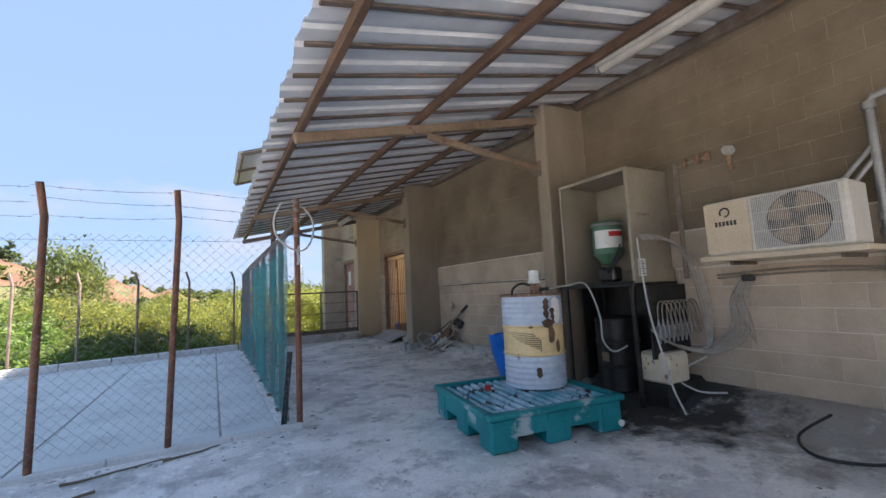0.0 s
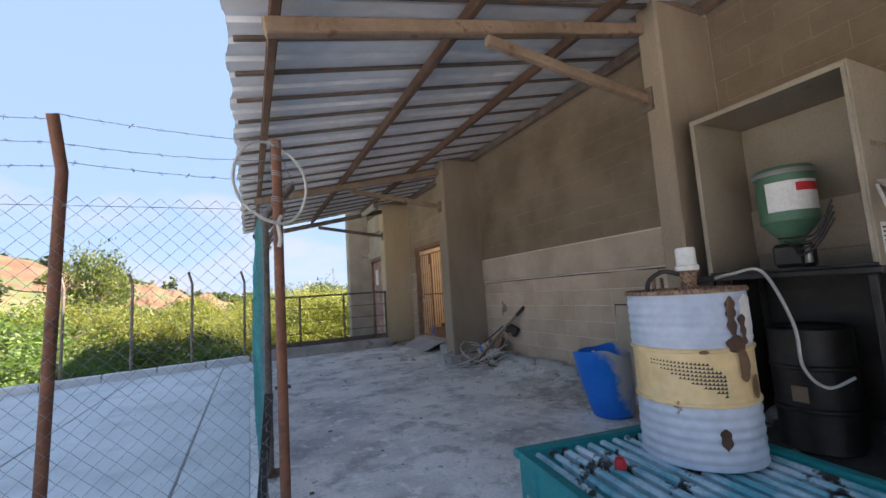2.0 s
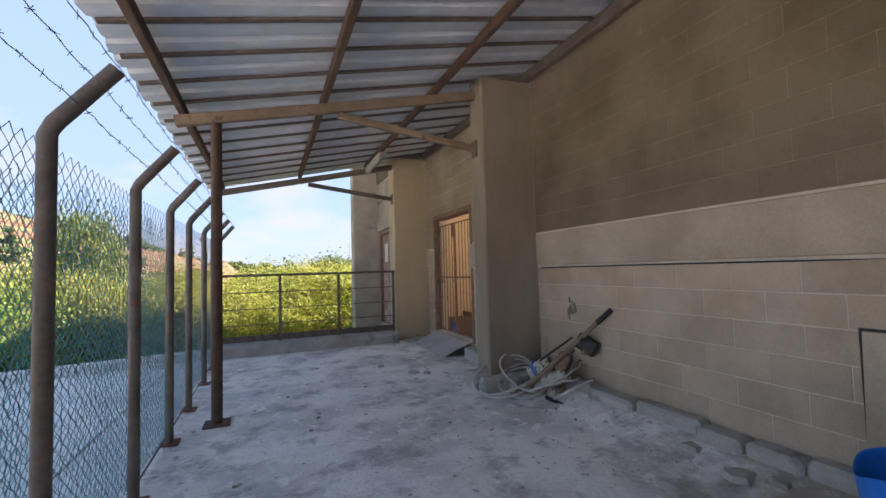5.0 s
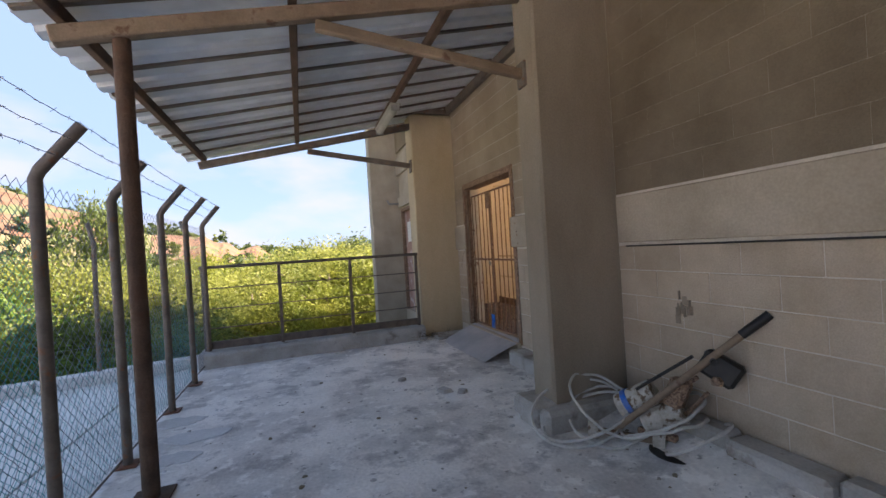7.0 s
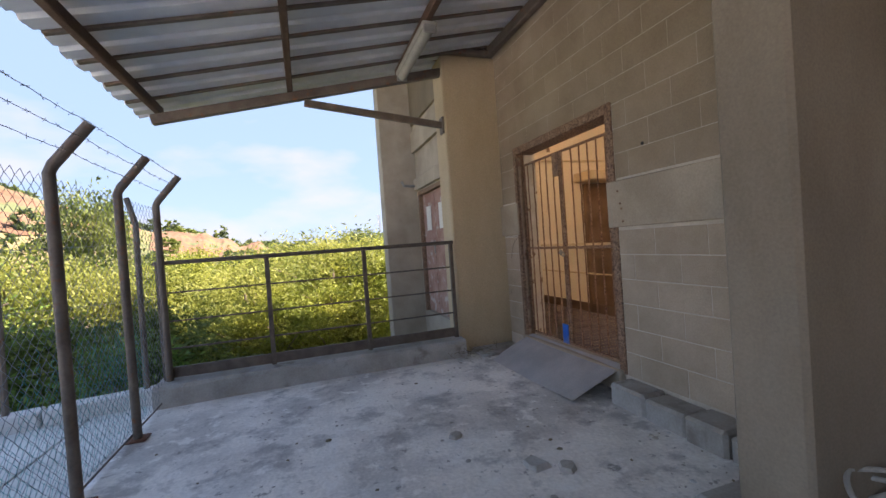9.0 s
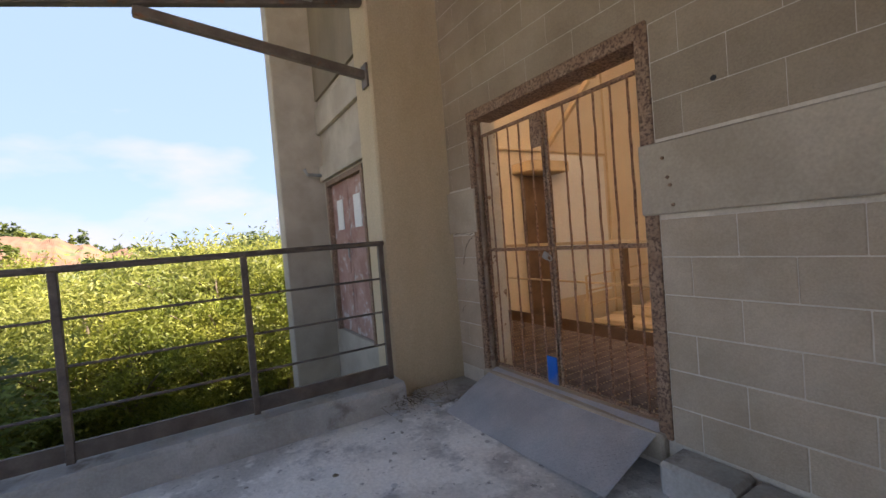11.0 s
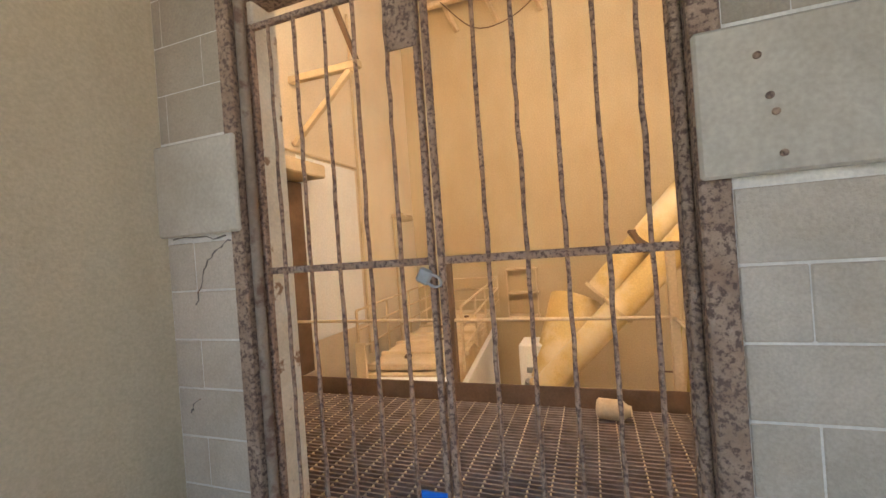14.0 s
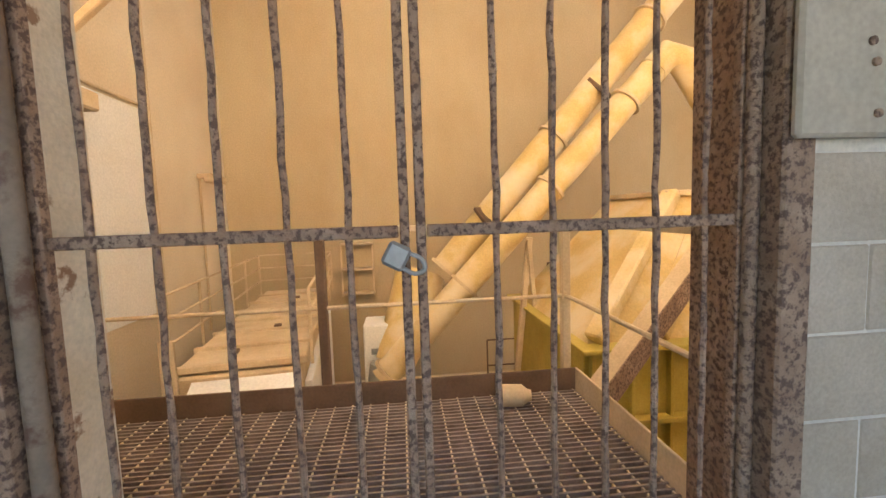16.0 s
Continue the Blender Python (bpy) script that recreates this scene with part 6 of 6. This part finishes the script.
rg = random.Random(21)
lit = {"a": Shape(), "b": Shape(), "c": Shape()}
for k in range(900):
    u = rg.random()
    if u < 0.45:
        x, y = rg.uniform(0.75, 4.2), rg.uniform(4.6, 11.6)
    elif u < 0.6:
        x, y = 4.25 - abs(rg.gauss(0, 0.25)), rg.uniform(4.3, 9.9)
    elif u < 0.72:
        x, y = rg.uniform(3.55, 4.2), 11.6 + rg.uniform(-0.12, 0.2)
    elif u < 0.9:
        x, y = rg.uniform(-2.6, 0.9), FY - 0.1 - abs(rg.gauss(0, 0.14))
    else:
        x, y = rg.uniform(-2.4, 4.0), rg.uniform(0.8, 4.2)
    if k > 840:
        x, y = rg.uniform(-3.0, 0.5), rg.uniform(4.5, 11.0)
    s = rg.choice((0.006, 0.008, 0.012, 0.018)) * rg.uniform(0.7, 1.5)
    c = chip_shape(rg, s)
    z = floor_height(x, y) - 0.001
    m = Matrix.Translation((x, y, z)) @ pose(0, 0, 0, 0, 0, rg.uniform(0, 360))
    c.v = [tuple(m @ Vector(v)) for v in c.v]
    lit[rg.choice("aabc")].add(c.v, c.f)
for key, mm, nm, lb in (("a", KERB, "rubble", "scattered grey concrete crumbs on the floor"), ("b", SOIL, "dirt_crumbs", "brown dirt crumbs on the floor"), ("c", WHITEKERB, "plaster_flakes", "pale plaster flakes on the floor")):
    tagged(single(nm, lit[key], mm, lb, "rubble"), kind="stuff")
for k, (x, y, s, r) in enumerate(((4.05, 5.75, 0.13, 20), (4.12, 6.1, 0.10, 70), (3.2, 9.35, 0.10, 15), (3.35, 9.25, 0.07, 80), (4.15, 5.55, 0.08, 40), (2.9, 9.9, 0.06, 10), (3.9, 5.35, 0.06, 0))):
    c = chip_shape(random.Random(30 + k), s)
    m = Matrix.Translation((x, y, floor_height(x, y))) @ pose(0, 0, 0, 0, 0, r)
    c.v = [tuple(m @ Vector(v)) for v in c.v]
    single("concrete_piece", c, KERB, "flat broken piece of concrete on the floor", "rubble piece", "broken concrete pieces")
for k, ((x, y), s) in enumerate(zip([(0.81, 9.76), (1.04, 9.34), (0.97, 8.96)], (0.16, 0.2, 0.15))):
    sh, n = Shape(), 22
    rim = [(s * (1 + 0.5 * noise.noise((2 * math.cos(t), 2 * math.sin(t), 3 + k))) * math.cos(t) * 1.3, 0.7 * s * (1 + 0.6 * noise.noise((2 * math.cos(t), 2 * math.sin(t), 8 + k))) * math.sin(t)) for t in [2 * math.pi * i / n for i in range(n)]]
    sh.add([(x + a, y + c, -0.004) for a, c in rim] + [(x + 0.96 * a, y + 0.96 * c, floor_height(x + a, y + c) + 0.006) for a, c in rim] + [(x, y, floor_height(x, y) + 0.009)],
           [(i, (i + 1) % n, n + (i + 1) % n, n + i) for i in range(n)] + [(n + i, n + (i + 1) % n, 2 * n) for i in range(n)])
    single("mortar_splash", sh, WHITEKERB, "pale dried mortar splash on the floor", "mortar", "dried mortar splashes")
for k, (a, c) in enumerate((((-0.95, 4.0), (-0.3, 4.15)), ((-0.7, 3.75), (-1.1, 3.55)), ((-1.3, 3.9), (-0.8, 3.62)), ((-0.35, 4.1), (0.05, 4.22)))):
    rr = random.Random(k)
    pts = [(a[0] + (c[0] - a[0]) * i / 6, a[1] + (c[1] - a[1]) * i / 6 + rr.uniform(-0.02, 0.02), 0.012 + rr.uniform(0, 0.008)) for i in range(7)]
    single("fallen_branch", Shape().tube(pts, [0.011 - 0.001 * i for i in range(7)], 6), BARK, "dry fallen branch on the concrete", "branch", "fallen branches", True)
tw = Shape()
rr = random.Random(77)
for k in range(70):
    x, y = 3.78 + rr.gauss(0, 0.12), 11.64 + rr.gauss(0, 0.06)
    t = rr.uniform(0, 6.28)
    l = rr.uniform(0.04, 0.14)
    tw.tube([(x, y, 0.05 + rr.uniform(0, 0.03)), (x + l * math.cos(t), y + l * math.sin(t), 0.06 + rr.uniform(0, 0.06))], 0.002, 3)
tagged(single("dry_twigs", tw, BARK, "heap of dry twigs in the corner", "twigs"), kind="stuff")

# ---- land beyond ----


def land(x, y):
    d = math.hypot(x, y - 12)
    z = -1.9 - 0.02 * min(d, 60)
    az = math.degrees(math.atan2(x, y))
    left = math.exp(-((az + 34) / 24.0) ** 2)
    right = math.exp(-((az - 10) / 8.0) ** 2)
    r = math.hypot(x, y)
    s = max(0.0, min(1.0, (r - 55) / 75))
    s = s * s * (3 - 2 * s)
    z += s * (20.0 * left + 1.5 + 1.6 * noise.noise((x * 0.02, y * 0.02, 0)))
    s2 = max(0.0, min(1.0, (r - 160) / 120))
    z += s2 * (9.0 * right)
    return z


g = Shape()
radii = [0.0, 14, 18, 23, 29, 36, 45, 56, 68, 82, 95, 108, 122, 140, 165, 200, 250, 320, 450, 800, 1600, 3500]
na = 120
vs = []
for r in radii:
    for j in range(na):
        t = 2 * math.pi * j / na
        vs.append((r * math.sin(t), r * math.cos(t), land(r * math.sin(t), r * math.cos(t)) if r > 12 else -2.7))
g.add(vs, [(i * na + j, i * na + (j + 1) % na, (i + 1) * na + (j + 1) % na, (i + 1) * na + j) for i in range(len(radii) - 1) for j in range(na)])
g.f = [f[::-1] for f in g.f]
setting("ground", g, HILL, "dry ground and hillside reaching to the horizon", True)


def quarry(name, az0, az1, r0, depth, tall, seed, label):
    """A terraced, broken face of orange earth on the slope."""
    sh, nc, nr = Shape(), 110, 12
    vs = []
    for i in range(nr):
        for j in range(nc):
            u = j / (nc - 1)
            az = math.radians(az0 + (az1 - az0) * u)
            w = max(0.0, 1 - abs(2 * u - 1) ** 3) * (0.65 + 0.6 * noise.noise((u * 7, seed, 0)))
            r = r0 + depth * i / (nr - 1) + 2.5 * noise.noise((u * 9, i * 0.5, seed))
            step = (i // 3 * 3 + min(1.0, (i % 3) * 0.8)) / nr
            x, y = r * math.sin(az), r * math.cos(az)
            vs.append((x, y, land(x, y) + 0.2 - 0.8 * (w < 0.05) + w * tall * step + 0.5 * w * noise.noise((u * 30, i * 0.9, seed))))
    sh.add(vs, [(i * nc + j, i * nc + j + 1, (i + 1) * nc + j + 1, (i + 1) * nc + j) for i in range(nr - 1) for j in range(nc - 1)])
    setting(name, sh, CLIFF, label)


quarry("ground_quarry", -46, -15, 96, 24, 3.8, 2, "orange quarry face on the hillside")
quarry("ground_bank", -14.5, -1, 92, 26, 3.2, 6, "bare orange bank on the hillside")


def crown(rg, rx, rz, z0, clumps, per, leaf, spiky=False):
    sh = Shape()
    for _ in range(clumps):
        t, u = rg.uniform(0, 6.283), rg.random()
        rr_ = rg.uniform(0.45, 1.0)
        h = rg.uniform(-0.9, 1.0)
        wide = math.sqrt(max(0.05, 1 - h * h)) * rr_
        c = Vector((rx * wide * math.cos(t), rx * wide * math.sin(t), z0 + rz * h))
        cr_ = rx * rg.uniform(0.14, 0.3)
        for _ in range(per):
            d = Vector((rg.gauss(0, 1), rg.gauss(0, 1), rg.gauss(0, 0.9)))
            p = c + d * cr_ * 0.55
            s = leaf * rg.uniform(0.6, 1.3)
            a = Vector((rg.uniform(-1, 1), rg.uniform(-1, 1), rg.uniform(-0.2, 1.2) if spiky else rg.uniform(-0.6, 0.8))).normalized()
            w = a.cross(Vector((rg.uniform(-1, 1), rg.uniform(-1, 1), rg.uniform(-1, 1)))).normalized()
            k = 0.28 if spiky else 0.42
            sh.add([p - a * s, p + w * s * k, p + a * s, p - w * s * k], [(0, 1, 2, 3)])
    return sh


def tree(name, label, rg, rx, rz, height, leafm, clumps, per, leaf, spiky=False, group=""):
    t = thing(name, label, "tree" if "tree" in name else "bush", group)
    tr = Shape()
    lean = rg.uniform(-0.2, 0.2)
    tr.tube([(0, 0, -0.4), (0.05 + lean * 0.4, 0, height * 0.45), (lean, 0.05, height * 0.85)], [0.11, 0.08, 0.03], 8)
    for k in range(6):
        a = rg.uniform(0, 6.28)
        h = height * rg.uniform(0.2, 0.6)
        tr.tube([(lean * 0.4, 0, h), (0.5 * rx * math.cos(a), 0.5 * rx * math.sin(a), h + 0.2 * height), (0.85 * rx * math.cos(a), 0.85 * rx * math.sin(a), h + 0.32 * height)], [0.05, 0.03, 0.012], 5)
    part("trunk", tr, BARK, t, "grey brown trunk and limbs")
    part("crown", crown(rg, rx, rz, height - rz * 0.9, clumps, per, leaf, spiky), leafm, t)
    return t


rg = random.Random(101)
kinds = [tree("green_bush", "dense leafy mid green bush", rg, 1.5, 1.1, 2.0, LEAF_FRESH, 80, 120, 0.055, group="bushes below the yard"),
         tree("yellow_tree", "feathery yellow green tree lit by the sun", rg, 1.6, 1.5, 3.2, LEAF_YELLOW, 95, 140, 0.062, True, "sunlit trees"),
         tree("dark_tree", "round dark green tree", rg, 2.0, 1.6, 3.6, LEAF_DARK, 85, 110, 0.085, group="dark trees"),
         tree("olive_tree", "mid green spreading tree", rg, 2.0, 1.4, 3.2, LEAF_MID, 90, 110, 0.075, group="green trees"),
         tree("yellow_tree", "bushy dusty olive green tree", rg, 1.8, 1.3, 2.7, LEAF_OLIVE, 95, 130, 0.058, True, "sunlit trees")]


def plant(kind, x, y, top, s=1.0):
    """Sets a tree with its crown's top about at the height top, its foot in the ground."""
    heights = (2.1, 3.5, 3.8, 3.4, 2.9)
    base = land(x, y)
    sc = max(0.7, (top - base) / heights[kind]) * s
    m = Matrix.Translation((x, y, base)) @ pose(0, 0, 0, 0, 0, rg.uniform(0, 360))
    o = copy_thing(kinds[kind], m)
    o.scale = (sc * rg.uniform(0.95, 1.2), sc * rg.uniform(0.95, 1.2), sc)
    return o


for x in range(-15, 5):      # bushes right behind the kerb
    if x < -0.4:
        for row in range(2):
            plant(rg.choice((0, 0, 0, 0, 3)), x + rg.uniform(-0.5, 0.5), 14.2 + 1.9 * row + 0.16 * min(0, x) + rg.uniform(-0.4, 0.4), rg.uniform(-0.35, 0.15) + 0.2 * row)
for i in range(30):          # yellow trees beyond the railing
    plant(rg.choice((1, 4, 1, 4, 3)), rg.uniform(-5.5, 6.8), rg.uniform(18.5, 26), rg.uniform(0.75, 1.65))
for i in range(9):           # low sunlit bushes below the railing
    plant(rg.choice((4, 4, 1)), -0.6 + 0.62 * i, 18.6 + rg.uniform(-0.5, 0.8), rg.uniform(-0.6, 0.3))
for i in range(40):          # mixed trees further left
    x = rg.uniform(-26, -4)
    plant(rg.choice((3, 3, 0, 0, 1, 2)), x, rg.uniform(18, 30), rg.uniform(0.6, 1.5))
for x, y, top in ((-16, 34, 3.4), (6.4, 36, 2.4), (-21, 30, 2.8)):
    plant(2, x, y, top)
big = plant(3, -6.7, 29.0, 4.3)
big.scale = (0.95, 0.95, big.scale[2])
plant(2, 14.4, 7.1, 1.2)
for i, k in enumerate(kinds):   # the first of each kind stands among the others
    x, y = -8.0 - 2.5 * i, 18.0 + 0.8 * i
    k.matrix_world = Matrix.Translation((x, y, land(x, y)))

# woods on the far slopes
wood = {m: Shape() for m in (LEAF_DARK, LEAF_MID)}
rg2 = random.Random(55)
for i in range(1050):
    az = math.radians(rg2.uniform(-75, 24))
    r = rg2.uniform(48, 150) if rg2.random() < 0.8 else rg2.uniform(160, 300)
    if 70 < r < 116 and -46 < math.degrees(az) < -1 and rg2.random() < 0.88:
        continue
    x, y = r * math.sin(az), r * math.cos(az)
    s = rg2.uniform(0.8, 2.0)
    tall = rg2.random() < 0.15
    c = crown(rg2, s * (0.6 if tall else 1.0), s * (1.7 if tall else 0.8), 0.8 * s, 20, 15, 0.24 * s)
    z = land(x, y)
    sh = wood[LEAF_DARK if rg2.random() < 0.65 else LEAF_MID]
    sh.add([(v[0] + x, v[1] + y, v[2] + z) for v in c.v], c.f)
for mm, nm in ((LEAF_DARK, "far_woods"), (LEAF_MID, "far_scrub")):
    tagged(single(nm, wood[mm], mm, "scattered trees and scrub on the far hillside", "woods"), kind="stuff")
mast = thing("antenna_mast", "thin lattice antenna mast on the far hill", "antenna")
mx, my = 230 * math.sin(radians(10.3)), 230 * math.cos(radians(10.3))
mz = land(mx, my)
ms = Shape()
for a in (0, 2.1, 4.2):
    ms.tube([(mx + 0.6 * math.cos(a), my + 0.6 * math.sin(a), mz), (mx + 0.3 * math.cos(a), my + 0.3 * math.sin(a), mz + 13)], 0.08, 4)
for i in range(10):
    ms.tube([(mx - 0.4, my, mz + 1.3 * i), (mx + 0.4, my, mz + 1.3 * i + 1.2)], 0.05, 4)
part("lattice", ms, STEEL, mast)
for z in (9, 11, 12.5):
    part("antenna", Shape().box(mx - 0.9, mx - 0.5, my - 0.2, my + 0.2, mz + z - 0.8, mz + z + 0.8, 0.05), LABELW, mast)

# ---- block courses, last ----
block_mesh = {}


def block(y0, y1, z0, z1, parent):
    key = (round(y1 - y0, 3), round(z1 - z0, 3))
    if key not in block_mesh:
        block_mesh[key] = Shape().box(0, 0.02, 0, key[0], 0, key[1], 0.004).mesh("block", BLOCK)
    ob = new("block", block_mesh[key])
    ob.location = (WX + rgb.uniform(-0.0015, 0.0015), y0, z0)
    ob.parent = parent


rgb = random.Random(31)
CH, CL, JT, JV = 0.1985, 0.42, 0.0065, 0.0028
for y0, y1 in ((0.4, 3.858), (4.062, 8.208), (8.512, GY0 - 0.033), (GY1 + 0.028, 11.918)):
    for r in range(6):
        z0 = 0.165 + r * CH
        y = y0 - (0.21 if r % 2 else 0.0)
        while y < y1:
            a, c = max(y, y0), min(y + CL - JV, y1)
            if c - a > 0.04:
                block(a, c, z0, z0 + CH - JT, wall_front)
            y += CL
# upper courses in the shade-darkened block tones, lighter in the gate bay
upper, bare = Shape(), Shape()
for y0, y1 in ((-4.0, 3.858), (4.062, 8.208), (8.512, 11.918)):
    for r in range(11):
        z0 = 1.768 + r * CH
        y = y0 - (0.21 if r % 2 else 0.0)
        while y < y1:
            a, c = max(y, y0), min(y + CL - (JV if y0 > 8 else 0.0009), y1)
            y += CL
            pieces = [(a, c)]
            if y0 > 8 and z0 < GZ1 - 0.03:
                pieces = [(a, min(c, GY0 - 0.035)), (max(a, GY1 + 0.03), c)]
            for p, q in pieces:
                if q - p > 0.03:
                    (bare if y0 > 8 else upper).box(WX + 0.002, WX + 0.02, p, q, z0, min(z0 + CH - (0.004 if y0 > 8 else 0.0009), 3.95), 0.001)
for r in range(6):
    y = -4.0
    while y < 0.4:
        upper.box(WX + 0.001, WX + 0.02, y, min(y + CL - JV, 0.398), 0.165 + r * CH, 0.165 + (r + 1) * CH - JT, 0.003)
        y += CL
tagged(part("block_courses", upper, BLOCKSHADE, wall_front, "stained upper block courses darkened for canopy shade"), kind="stuff")
tagged(part("bare_courses", bare, BLOCKHALFSHADE, wall_front, "upper block courses beside the gate, less darkened for shade"), kind="stuff")
